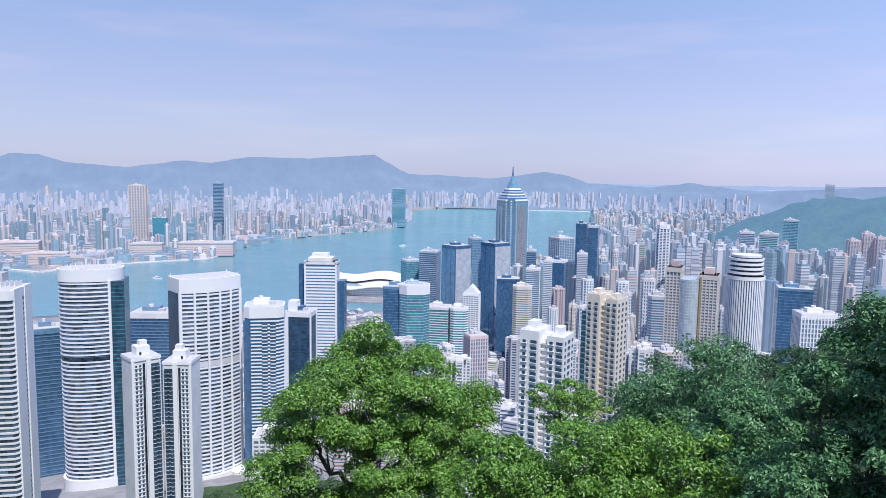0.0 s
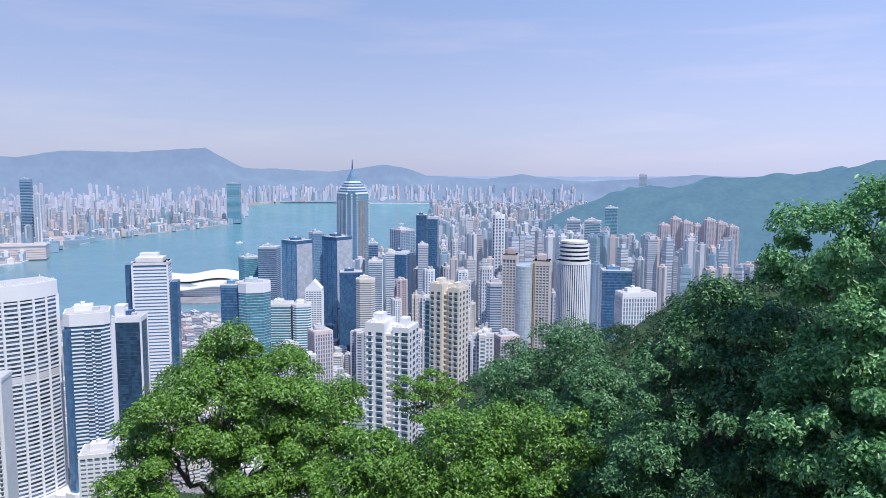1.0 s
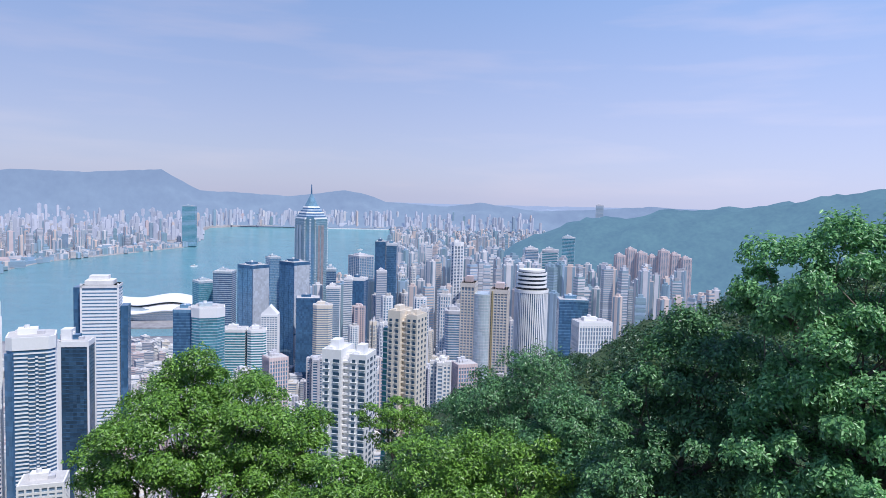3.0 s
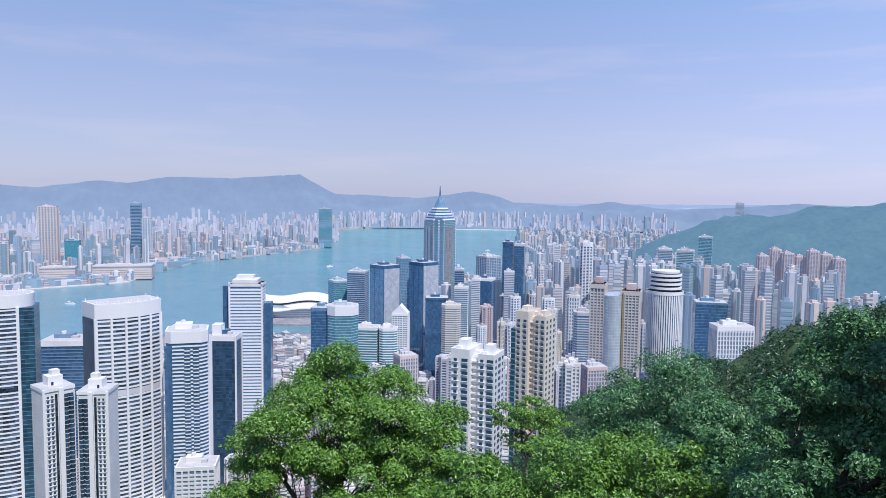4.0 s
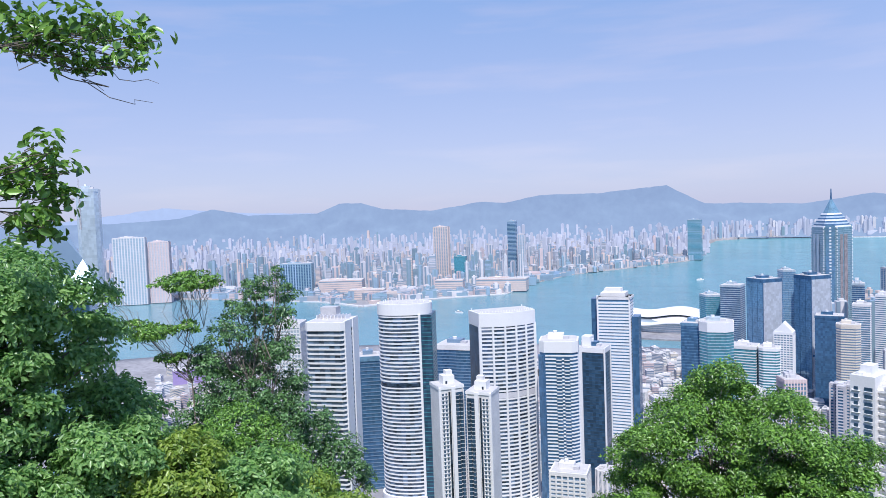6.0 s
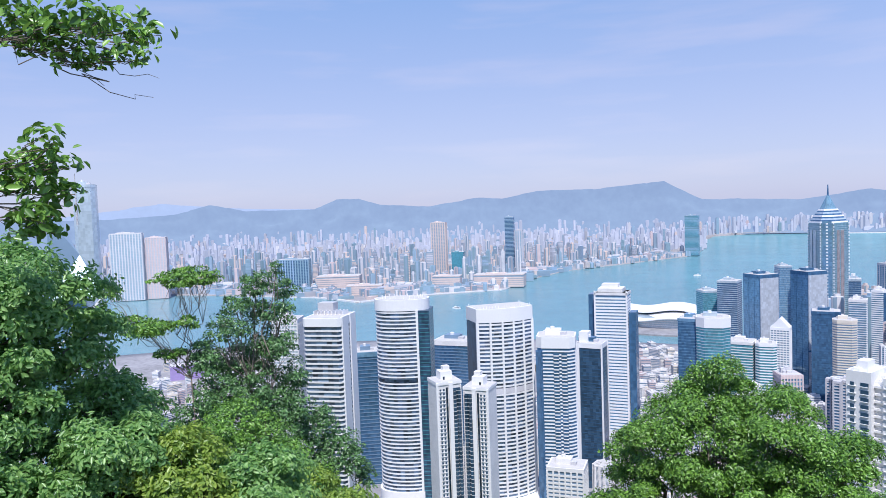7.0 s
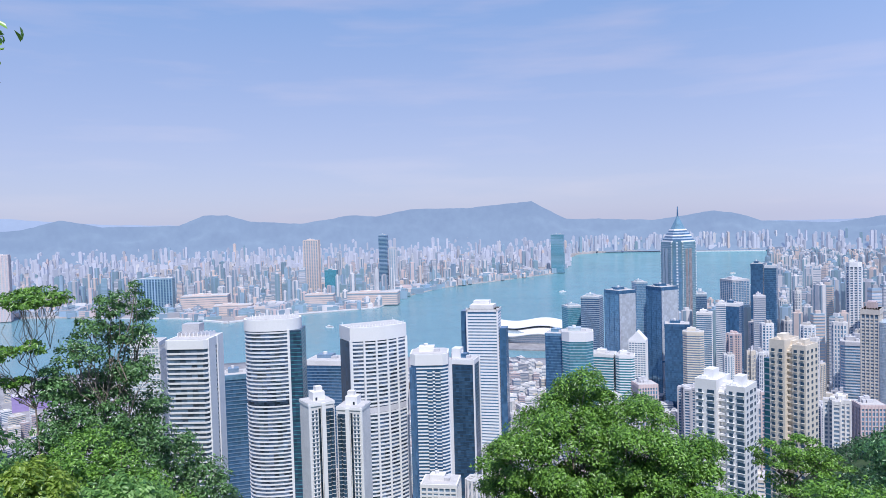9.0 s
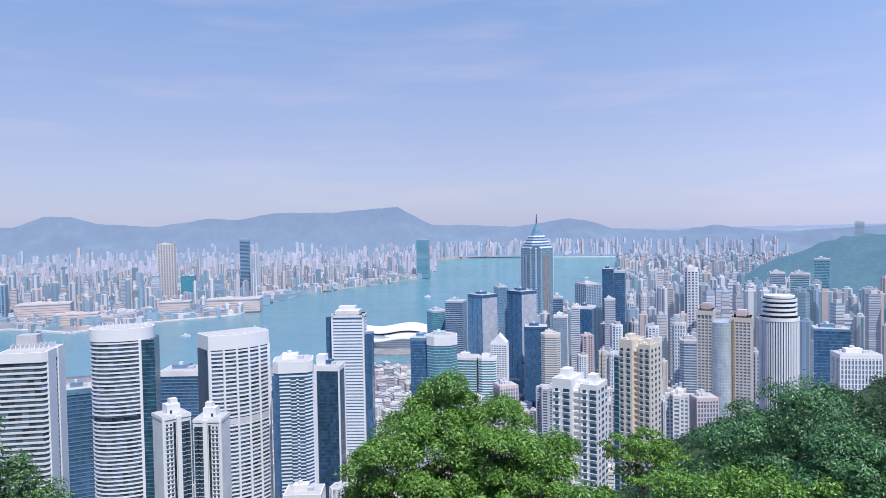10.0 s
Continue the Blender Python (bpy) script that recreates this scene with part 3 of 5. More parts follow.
def wedge_office():
    x, y, top = -300, 474, 275
    z0 = base_of(x, y)
    ob = thing("striped_office_tower", "white office tower with black strip windows and blank flank", "skyscraper", x, y, z0, azimuth(x, y) - 22)
    h = top - z0
    poly = rect(30, 34, 2.0)
    part("core", Geo().prism(poly, 0, h - 2), "band_glass", ob)
    banded(ob, poly, 3, h - 7, 3.6, 0.38, 0.45, "white_old")
    part("flank", Geo().box(15.4, -8, 0, 1.6, 13, h + 0.5).box(15.4, 9, 0, 1.6, 12, h + 0.5), "white", ob, "blank white end wall")
    part("parapet", Geo().prism(grown(poly, 0.7), h - 6.5, h), "white", ob)
    part("roof_deck", Geo().prism(grown(poly, -1), h, h + 0.3), "roof", ob)
    g = Geo()
    for i in range(9):
        g.box(-12 + 3 * i, 4, h, 0.4, 12, 3.2)
    part("roof_frame", g, "white", ob)
    part("plant_room", Geo().box(-4, 8, h, 13, 10, 9), "grey", ob)


wedge_office()

SKY = "skyscraper"
# x, y, top, outline, turn against the line of sight, core, bands, options
block("lattice_office_tower", "pale grey office tower with a fine grid facade", SKY, -408, 571, 255, rect(24, 26), 20, "silver", "white_old", 3.4, 0.3, pier=(3, 0.5))
block("blue_glass_block", "dark blue glass office block between white towers", SKY, -373, 662, 207, rect(26, 28), azimuth(-373, 662), "navy", "shade", 3.8, 0.2, crown=5, crown_mat="blue")
block("dark_glass_block", "dark glass block with white roof band", SKY, -322, 790, 198, rect(44, 34), azimuth(-322, 790) - 20, "navy", "shade", 3.6, 0.28, crown=6, crown_mat="white_old")


def bayed_tower():
    """Residential tower with white floor bands, a plain glazed corner and two dark stacks of balconies."""
    x, y, top = -156, 621, 239
    ob = block("bayed_tower", "blue-glazed residential tower with stacked white balconies", "apartment block", x, y, top, rect(33, 31, 4.5), azimuth(x, y) - 4, "navy", "white", 3.1, 0.40, crown=10, podium=5)
    h = top - base_of(x, y)
    part("glazed_corner", Geo().box(-13.2, -13.2, 0, 6.4, 6.4, h - 12, turn=radians(45)), "navy", ob, "plain blue glass corner")
    slab = Geo().box(0, 0, 0, 4.6, 1.7, 0.9).mesh("balcony", (M["white_old"],))
    for xx in (0.5, 7.5):
        part("recess", Geo().box(xx, -15.4, 0, 5.0, 1.2, h - 14), "navy", ob, "dark recess behind balconies")
        for k in range(int((h - 18) / 3.1)):
            o = new("balcony", slab)
            o.parent, o.location = ob, (xx, -15.6, h - 17 - k * 3.1)


bayed_tower()
ob = block("blade_tower", "narrow navy glass tower edged in white", SKY, -141, 706, 217, rect(25, 22), azimuth(-141, 706) - 16, "ink", "navy", 3.6, 0.12, proud=0.1, crown=5, crown_mat="white")
h_ = 217 - base_of(-141, 706)
part("white_edge", Geo().box(-12.4, -11.2, 0, 5, 1.6, h_).box(12.6, -11.2, 0, 1.5, 1.5, h_).box(12.6, 11.2, 0, 1.5, 1.5, h_).box(-12.7, 4, 0, 1.2, 12, h_ + 5).box(-7.0, 0, h_, 9, 12, 10), "white", ob)


def slab_tower():
    x, y, top = -150, 888, 247
    z0 = base_of(x, y)
    ob = thing("white_slab_tower", "tall white slab tower with ribbon windows and stepped crown", SKY, x, y, z0, azimuth(x, y) - 10)
    h = top - z0
    poly = rect(38, 30)
    part("core", Geo().prism(poly, 0, h - 2), "blue", ob)
    banded(ob, poly, 4, h - 5, 3.9, 0.58, 0.45, "white")
    part("ribbing", Geo().box(-19.2, -15.2, 0, 2, 1.6, h).box(19.2, -15.2, 0, 2, 1.6, h), "white", ob)
    part("glazed_flank", Geo().box(-24, 4, 0, 9, 24, h - 5), "navy", ob)
    part("dark_flank", Geo().box(24, 6, 0, 8, 22, h - 27), "navy", ob)
    part("crown", Geo().box(0, 0, h - 5, 40, 32, 3).box(-1, 0, h - 2, 30, 24, 5).box(-2, 0, h + 3, 20, 15, 5), "white_old", ob)
    part("podium", Geo().box(0, -4, -4, 56, 46, 16), "cream", ob)


slab_tower()


def wing_hall():
    """Exhibition hall on the water with three layered, curving white roofs."""
    x, y, z0 = -196, 2080, 1.0
    ob = thing("exhibition_hall", "low waterfront hall under sweeping white wing roofs", "hall", x, y, z0, azimuth(x, y) - 12)
    part("hall", Geo().prism(oval(176, 130, 36, 3.0), 0, 33), "silver", ob)
    part("glazing_grid", bands(oval(176, 130, 36, 3.0), 4, 32, 6.0, 0.3, 0.5), "white_old", ob)
    for k, (w, d, z, dy, rise) in enumerate(((262, 150, 30, -6, 9), (250, 118, 47, 26, 13))):
        g, n, c = Geo(), 24, 10
        for i in range(n + 1):
            u = i / n * 2 - 1
            for j in range(c + 1):
                v = j / c * 2 - 1
                half = d / 2 * (1 - 0.35 * u * u)
                zz = z + rise * (1 - v * v) * (1 - 0.4 * u * u) - 6 * abs(u) ** 2.0 + 5 * math.sin(u * 4.2 + 0.6) + 14 * max(0.0, -u - 0.35) ** 2
                g.v.append((u * w / 2, dy + v * half, zz))
        m = len(g.v)
        g.v += [(a, b, c2 - 2.4) for a, b, c2 in g.v]
        k2 = c + 1
        for i in range(n):
            for j in range(c):
                q = (i * k2 + j, (i + 1) * k2 + j, (i + 1) * k2 + j + 1, i * k2 + j + 1)
                g.f += [q, tuple(a + m for a in reversed(q))]
                g.m += [0, 0]
        for i in range(n):
            for j, s in ((0, 1), (c, -1)):
                q = (i * k2 + j + m, (i + 1) * k2 + j + m, (i + 1) * k2 + j, i * k2 + j)
                g.f.append(q if s > 0 else tuple(reversed(q)))
                g.m.append(0)
        part("wing_roof", g, "white", ob)
    part("clerestory", Geo().prism([(px, py + 20) for px, py in oval(190, 70, 30, 2.6)], 30, 47), "dark", ob)
    part("quay", Geo().prism(grown(oval(210, 300, 30, 4.0), 10), -8, 3), "urban", ob)


wing_hall()


def spired_tower():
    """The tallest tower: a notched triangular shaft, stepped pyramid and needle."""
    x, y = 156, 1592
    z0 = base_of(x, y)
    ob = thing("spired_skyscraper", "tallest glass skyscraper with gold bands, pyramid top and needle mast", SKY, x, y, z0, azimuth(x, y) - 3)
    h = 300 - z0
    R0, cutw = 40, 11.5
    tri = []
    for k in range(3):
        a = radians(-90 + 120 * k)
        c, s = math.cos(a), math.sin(a)
        tri += [(R0 * c * 0.86 + cutw * s, R0 * s * 0.86 - cutw * c), (R0 * c * 0.86 - cutw * s, R0 * s * 0.86 + cutw * c)]
    part("shaft", Geo().prism(tri, 0, h), "sea", ob)
    part("banding", bands(tri, 3, h - 4, 3.9, 0.16, 0.3), "silver", ob)
    for k in range(3):
        a, b = Vector(tri[2 * k]), Vector(tri[2 * k + 1])
        mid_, d = (a + b) / 2, (b - a)
        ang = math.atan2(d.y, d.x)
        part("corner_bay", Geo().box(mid_.x, mid_.y, 0, d.length * 0.7, 3.0, h + 4, turn=ang), "blue", ob, "blue glazed corner bay")
        g = Geo()
        for i in range(int((h + 2) / 6.2)):
            g.box(mid_.x, mid_.y, 4 + i * 6.2, d.length * 0.16, 4.2, 2.8, turn=ang)
            for e in (a, b):
                g.box(e.x, e.y, 4 + i * 6.2, 1.7, 1.7, 2.8, turn=ang)
        part("corner_sill", g, "white", ob)
        p, q = Vector(tri[2 * k + 1]), Vector(tri[(2 * k + 2) % 6])
        d2, m2 = q - p, (p + q) / 2
        ang2 = math.atan2(d2.y, d2.x)
        out = Vector((d2.y, -d2.x)).normalized() * 0.5
        # added strips imitate pale upright reflections on each glass face
        for off, w in ((-0.22, 0.16), (0.06, 0.2)):
            c2 = m2 + d2 * off + out
            part("reflective_strip", Geo().box(c2.x, c2.y, 8, d2.length * w, 0.8, h - 22, turn=ang2), "bronze" if k == 0 else "silver", ob, "pale strip standing for a reflection in the glass")
    stripe = ((0.97, 0.95, 0, 3, "white"), (0.89, 0.87, 3, 6, "navy"), (0.88, 0.85, 6, 9, "silver"), (0.79, 0.77, 9, 12, "navy"), (0.78, 0.75, 12, 15, "white"), (0.68, 0.65, 15, 18, "navy"),
              (0.66, 0.62, 18, 21, "silver"), (0.55, 0.52, 21, 24, "navy"), (0.53, 0.48, 24, 27, "white"), (0.42, 0.04, 27, 55, "sea"))
    for f0, f1, z_0, z_1, mm in stripe:
        part("pyramid_tier", Geo().taper([(px * f0, py * f0) for px, py in tri], h + z_0, [(px * f1, py * f1) for px, py in tri], h + z_1), mm, ob)
    part("needle", Geo().taper(oval(4.2, 4.2, 10), h + 49, oval(1.9, 1.9, 10), h + 75), "navy", ob)


spired_tower()

block("octagonal_glass_tower", "blue-green glass tower with chamfered corners", SKY, -38, 1000, 200, rect(42, 40, 10), azimuth(-48, 999), "teal", "silver", 3.9, 0.2, crown=13, crown_mat="white", podium=8)
block("navy_glass_tower", "navy glass office tower beside a teal one", SKY, -66, 1012, 196, rect(28, 34), azimuth(-48, 999) - 12, "navy", "blue", 3.9, 0.16, proud=0.15)
block("teal_office_block", "teal glass office block with white sills", "office block", -3, 1050, 160, rect(32, 30), azimuth(-3, 1050) - 10, "teal", "white_old", 3.7, 0.3)
block("teal_office_block", "teal and white banded office block", "office block", 27, 1040, 160, rect(26, 28, 5), azimuth(27, 1040), "teal", "white", 3.7, 0.4)
block("grey_glass_tower", "grey-blue glass tower on the waterfront", SKY, -65, 1499, 175, rect(34, 34), 24, "teal", "silver", 3.9, 0.12)
block("striped_glass_tower", "blue glass tower with pale horizontal stripes", SKY, -24, 1450, 200, rect(36, 36), -14, "navy", "silver", 3.9, 0.3)
block("silver_glass_tower", "broad silver glass tower with gridded facade", SKY, 27, 1300, 227, rect(38, 38), 40, "blue", "navy", 3.9, 0.06, proud=0.12, crown=6, crown_mat="navy", fins=(12.6, 0.6, "navy"), lit_face="pale_grid")
block("slim_glass_tower", "slim blue glass tower", SKY, 80, 1698, 206, rect(26, 28), 20, "blue", "silver", 3.8, 0.12)
block("silver_glass_tower", "broad silver-blue glass tower with a flat roof", SKY, 100, 1316, 231, rect(38, 38), 38, "blue", "navy", 3.9, 0.06, proud=0.12, crown=6, crown_mat="navy", fins=(12.6, 0.6, "navy"), lit_face="pale_grid")
block("dark_office_tower", "dark low office tower before taller glass ones", SKY, 118, 1240, 176, rect(40, 32), -6, "navy", "navy", 3.7, 0.2)
block("slim_glass_tower", "slim blue-grey tower beside the spired one", SKY, 189, 1488, 200, rect(20, 24), -8, "navy", "silver", 3.8, 0.2)
block("pale_office_tower", "pale blue office tower with fine bands", SKY, 168, 1289, 188, rect(24, 24), -12, "blue", "white_old", 3.6, 0.28)
block("grey_office_tower", "grey office tower with dark windows and roof frames", SKY, 283, 1676, 212, rect(44, 40), 30, "blue", "grey", 3.8, 0.15, pier=(7, 0.9))
block("white_edged_tower", "navy glass tower with white edge", SKY, 229, 1382, 193, rect(30, 30), -24, "navy", "navy", 3.8, 0.15, proud=0.1, crown=5, crown_mat="white")
block("white_edged_tower", "white banded tower joined to a navy one", SKY, 212, 1384, 192, rect(16, 28), -24, "blue", "white", 3.6, 0.55)
block("navy_twin_tower", "dark navy twin-shaft glass skyscraper", SKY, 300, 1520, 256, rect(22, 30), -18, "navy", "navy", 3.9, 0.12, proud=0.1, crown=5)
block("navy_twin_tower", "dark navy glass shaft with pale edge", SKY, 325, 1520, 252, rect(22, 30), -18, "navy", "blue", 3.9, 0.12, proud=0.1, crown=5, crown_mat="steel")
block("grey_office_tower", "slim pale grey tower before a navy one", SKY, 283, 1422, 202, rect(20, 22), -10, "shade", "grey", 3.6, 0.5)
block("cream_office_tower", "cream office tower with rounded corners", SKY, 132, 1142, 178, rect(30, 26, 6), -8, "shade", "cream", 3.6, 0.5)


def gabled_tower():
    ob = block("gabled_tower", "slender white tower with a gabled top", SKY, 48, 1099, 172, rect(24, 22), -10, "shade", "white", 3.3, 0.5, pier=(4, 0.9), plant=False)
    h = 172 - base_of(48, 1099)
    g = Geo()
    g.v = [(-12, -11, h), (12, -11, h), (12, 11, h), (-12, 11, h), (0, -11, h + 13), (0, 11, h + 13)]
    g.f = [(0, 1, 4), (2, 3, 5), (1, 2, 5, 4), (3, 0, 4, 5), (3, 2, 1, 0)]
    g.m = [0] * 5
    part("gable", g, "white", ob)


gabled_tower()


def drum_tower():
    """Round tower with vertical white ribs and a stepped, ringed top."""
    x, y = 357, 826
    z0 = base_of(x, y)
    ob = thing("round_tower", "white cylindrical tower with vertical ribs and ringed top", SKY, x, y, z0)
    h = 243 - z0
    body = oval(41, 41, 48)
    part("core", Geo().prism(body, 0, h), "navy", ob)
    g = Geo()
    for i in range(48):
        a = 2 * math.pi * i / 48
        g.box(20.6 * math.cos(a), 20.6 * math.sin(a), 0, 1.1, 1.55, h - 3, turn=a)
    part("ribbing", g, "white", ob)
    part("rim", Geo().prism(oval(43, 43, 48), h - 4, h), "white", ob)
    for i in range(4):
        part("ring", Geo().prism(oval(38, 38, 40), h + 2.5 + i * 5.2, h + 5.2 + i * 5.2), "white", ob)
    part("drum", Geo().prism(oval(35, 35, 40), h, h + 22), "dark", ob)
    part("roof_deck", Geo().prism(oval(33, 33, 40), h + 22, h + 24.5), "white_old", ob)


drum_tower()


def brown_flats():
    x, y, top = 276, 772, 258
    z0 = base_of(x, y)
    ob = thing("bronze_residential_tower", "pair of joined towers, bronze glass centre and tan window grids", "apartment block", x, y, z0, azimuth(x, y) - 6)
    h = top - z0
    for sx, hh, w in ((-19, h, 15), (17, h - 6, 19)):
        poly = [(px + sx, py) for px, py in rect(w, 26)]
        part("core", Geo().prism(poly, 0, hh), "shade", ob)
        part("banding", bands(poly, 2, hh - 6, 3.3, 0.45, 0.4), "brown", ob)
        part("ribbing", piers(poly, 0, hh, 3.6, 1.1, 0.7), "brown", ob)
        part("parapet", Geo().prism(grown(poly, 1), hh - 5, hh), "brown", ob)
        g = Geo()
        for i in range(6):
            g.box(sx - w * 0.4 + i * w * 0.16, -8, hh, 0.7, 0.7, 6)
        g.box(sx, -8, hh + 5.4, w * 0.9, 0.7, 0.7).box(sx, 4, hh, w * 0.5, 10, 6.5)
        part("roof_frame", g, "pink", ob)
    part("glass_bay", Geo().prism([(px - 2, py - 2) for px, py in oval(27, 32, 28)], 0, h - 12), "silver", ob, "rounded silver glass bay")
    part("glazing_grid", bands([(px - 2, py - 2) for px, py in oval(27, 32, 28)], 2, h - 13, 3.3, 0.14, 0.15), "grey", ob)
    part("gold_rib", Geo().box(9.6, -14.2, 0, 1.6, 1.2, h - 8), "gold", ob)


brown_flats()
block("blue_box_block", "deep blue glass block with sloping end", "office block", 449, 894, 219, rect(40, 30), azimuth(449, 894) + 8, "navy", "blue", 4.0, 0.14, proud=0.1, crown=3)
block("white_institution", "long white building with rows of vertical fins", "office block", 404, 752, 214, rect(40, 24), azimuth(397, 752) + 22, "shade", "white", 5.0, 0.2, pier=(3.4, 1.2), crown=5)
block("slender_tower", "very slender white and navy residential tower", "apartment block", 477, 1527, 255, rect(26, 24, 6), -20, "navy", "white", 3.3, 0.4, pier=(8, 2.5), crown=9)
block("green_glass_tower", "pale green glass tower among white ones", SKY, 713, 1543, 238, rect(36, 30), -30, "teal", "grey", 3.8, 0.3)
block("green_glass_tower", "grey-green office tower with pale bands", SKY, 692, 1607, 236, rect(30, 30), -20, "blue", "grey", 3.8, 0.35)
block("green_glass_tower", "tall teal glass tower before the wooded hill", SKY, 883, 1794, 254, rect(34, 30), -30, "teal", "silver", 3.8, 0.25)
block("mid_blue_tower", "blue tiled residential tower on the slope", "apartment block", 266, 860, 212, rect(23, 24, 4), -14, "blue", "grey", 3.1, 0.4)


def row_flats():
    first = None
    for i in range(7):
        az = -30.2 - 0.82 * i
        p = polar(az, 1900 + 12 * (i % 2))
        top = 218 + 8 * ((i * 5) % 3)
        # far_* materials bring their painted haze glow to this row
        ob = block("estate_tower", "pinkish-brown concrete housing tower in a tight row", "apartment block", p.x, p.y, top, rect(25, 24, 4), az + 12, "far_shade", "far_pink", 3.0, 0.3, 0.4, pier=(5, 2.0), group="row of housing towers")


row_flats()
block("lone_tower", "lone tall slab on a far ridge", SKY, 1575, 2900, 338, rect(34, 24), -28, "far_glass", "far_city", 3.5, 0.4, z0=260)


def braced_tower():
    """Prismatic glass tower with white cross bracing and two masts."""
    x, y = -690, 578
    z0 = base_of(x, y)
    ob = thing("braced_tower", "blue glass prism tower with white diagonal bracing and twin masts", SKY, x, y, z0, 40)
    h = 363 - z0
    w = 52
    part("shaft", Geo().box(0, 0, 0, w, w, h * 0.72), "blue", ob)
    g = Geo()
    g.v = [(-26, -26, h * 0.72), (26, -26, h * 0.72), (26, 26, h * 0.72), (-26, 26, h * 0.72), (0, 0, h * 0.86), (-26, -26, h), (-26, 26, h)]
    g.f = [(0, 1, 4), (1, 2, 4), (2, 3, 4), (0, 4, 5), (4, 3, 6), (5, 4, 6), (3, 0, 5, 6)]
    g.m = [0] * 7
    # far_glass gives this top the painted haze glow too
    part("prism_top", g, "far_glass", ob)
    seg = h * 0.72 / 4
    for i in range(4):
        for a, b in (((-26, -26.3), (26, -26.3)), ((26, -26.3), (-26, -26.3)), ((26.3, -26), (26.3, 26)), ((26.3, 26), (26.3, -26))):
            z1, z2 = i * seg, (i + 1) * seg
            g, k = Geo(), 0
            g.v += [(a[0], a[1], z1 - 1.6), (a[0], a[1], z1 + 1.6), (b[0], b[1], z2 + 1.6), (b[0], b[1], z2 - 1.6)]
            off = (0, -0.9, 0) if abs(a[1]) > 26.1 and a[1] < 0 and a[1] == b[1] else (0.9, 0, 0)
            g.v += [(p[0] + off[0], p[1] + off[1], p[2]) for p in g.v[k:k + 4]]
            g.f += [(k + 4, k + 7, k + 6, k + 5), (k, k + 1, k + 2, k + 3), (k, k + 4, k + 5, k + 1), (k + 3, k + 2, k + 6, k + 7)]
            g.m += [0] * 4
            part("brace", g, "white", ob)
    for mx, my in ((-20, -20), (-20, 14)):
        part("mast", Geo().taper(oval(2.4, 2.4, 10), h - 12, oval(0.8, 0.8, 10), h + 46), "white", ob)
        bpy.context.view_layer.update()
        ob.children[-1].location = (mx, my, 0)
    ob2 = block("hazy_glass_tower", "tall pale glass tower behind a braced one", SKY, -833, 713, 405, rect(28, 28, 5), 40, "silver", "silver", 4.0, 0.2, proud=0.15)


braced_tower()


def hill_flats(name, label, x, y, top, w, d, turn, wall, floors_h, cols, seed):
    """A residential tower on the slope: notched wings, single windows in deep walls, air-conditioner boxes, roof huts."""
    z0 = base_of(x, y)
    ob = thing(name, label, "apartment block", x, y, z0, azimuth(x, y) + turn)
    h = top - z0
    rnd = random.Random(seed)
    wings = ((-w * 0.28, 0, w * 0.44, d), (w * 0.29, d * 0.06, w * 0.38, d * 0.86), (0, d * 0.1, w * 0.3, d * 0.72))
    for i, (cx, cy, sx, sy) in enumerate(wings):
        part("wing", Geo().box(cx, cy, 0, sx, sy, h - 2.0 * i), wall, ob)
        part("parapet", Geo().box(cx, cy - sy / 2 + 0.2, h - 2.0 * i, sx, 0.4, 1.3).box(cx, cy + sy / 2 - 0.2, h - 2.0 * i, sx, 0.4, 1.3).box(cx - sx / 2 + 0.2, cy, h - 2.0 * i, 0.4, sy - 0.8, 1.3).box(cx + sx / 2 - 0.2, cy, h - 2.0 * i, 0.4, sy - 0.8, 1.3), wall, ob)
        part("roof_hut", Geo().box(cx + rnd.uniform(-1, 1), cy, h - 2.0 * i, sx * 0.45, sy * 0.4, rnd.uniform(3, 6)).box(cx - sx * 0.2, cy - sy * 0.25, h - 2 * i, 2.2, 2.2, 1.8), wall, ob)
    pane = Geo().box(0, 0, 0, 1.5, 0.3, 1.4).mesh("window", ("ink",))
    wide = Geo().box(0, 0, 0, w * 0.14 if w > 18 else 1.6, 0.3, 1.5).mesh("window", ("ink",))
    ledge = Geo().box(0, -0.3, -0.25, w * 0.14 if w > 18 else 1.7, 0.6, 0.2).mesh("ledge", (wall,))
    n = int(min(h, 95) / floors_h)
    slab = Geo().box(0, 0, 0, w * 0.16, 2.4, 0.9).mesh("balcony", (wall,))
    for k in range(n):
        z = h - 4.6 - k * floors_h
        for (cx, cy, sx, sy) in wings[:2]:
            for c in range(cols):
                px = cx - sx / 2 + sx * (c + 0.5) / cols
                o = new("window", wide if c % 2 else pane)
                o.parent, o.location = ob, (px, cy - sy / 2 - 0.06, z)
                o2 = new("ledge", ledge)
                o2.parent, o2.location = o, (0, 0.06, 0)
        o = new("balcony", slab)
        o.parent, o.location = ob, (w * 0.02, -d * 0.27, z - 0.5)
        for cx, cy, sx, sy, s in ((*wings[1], 1), (*wings[0], -1)):
            for c in range(3):
                py = cy - sy / 2 + sy * (c + 0.5) / 3
                o = new("window", pane if c != 1 else wide)
                o.parent, o.location, o.rotation_euler = ob, (cx + s * (sx / 2 + 0.06), py, z), (0, 0, radians(90))
    return ob


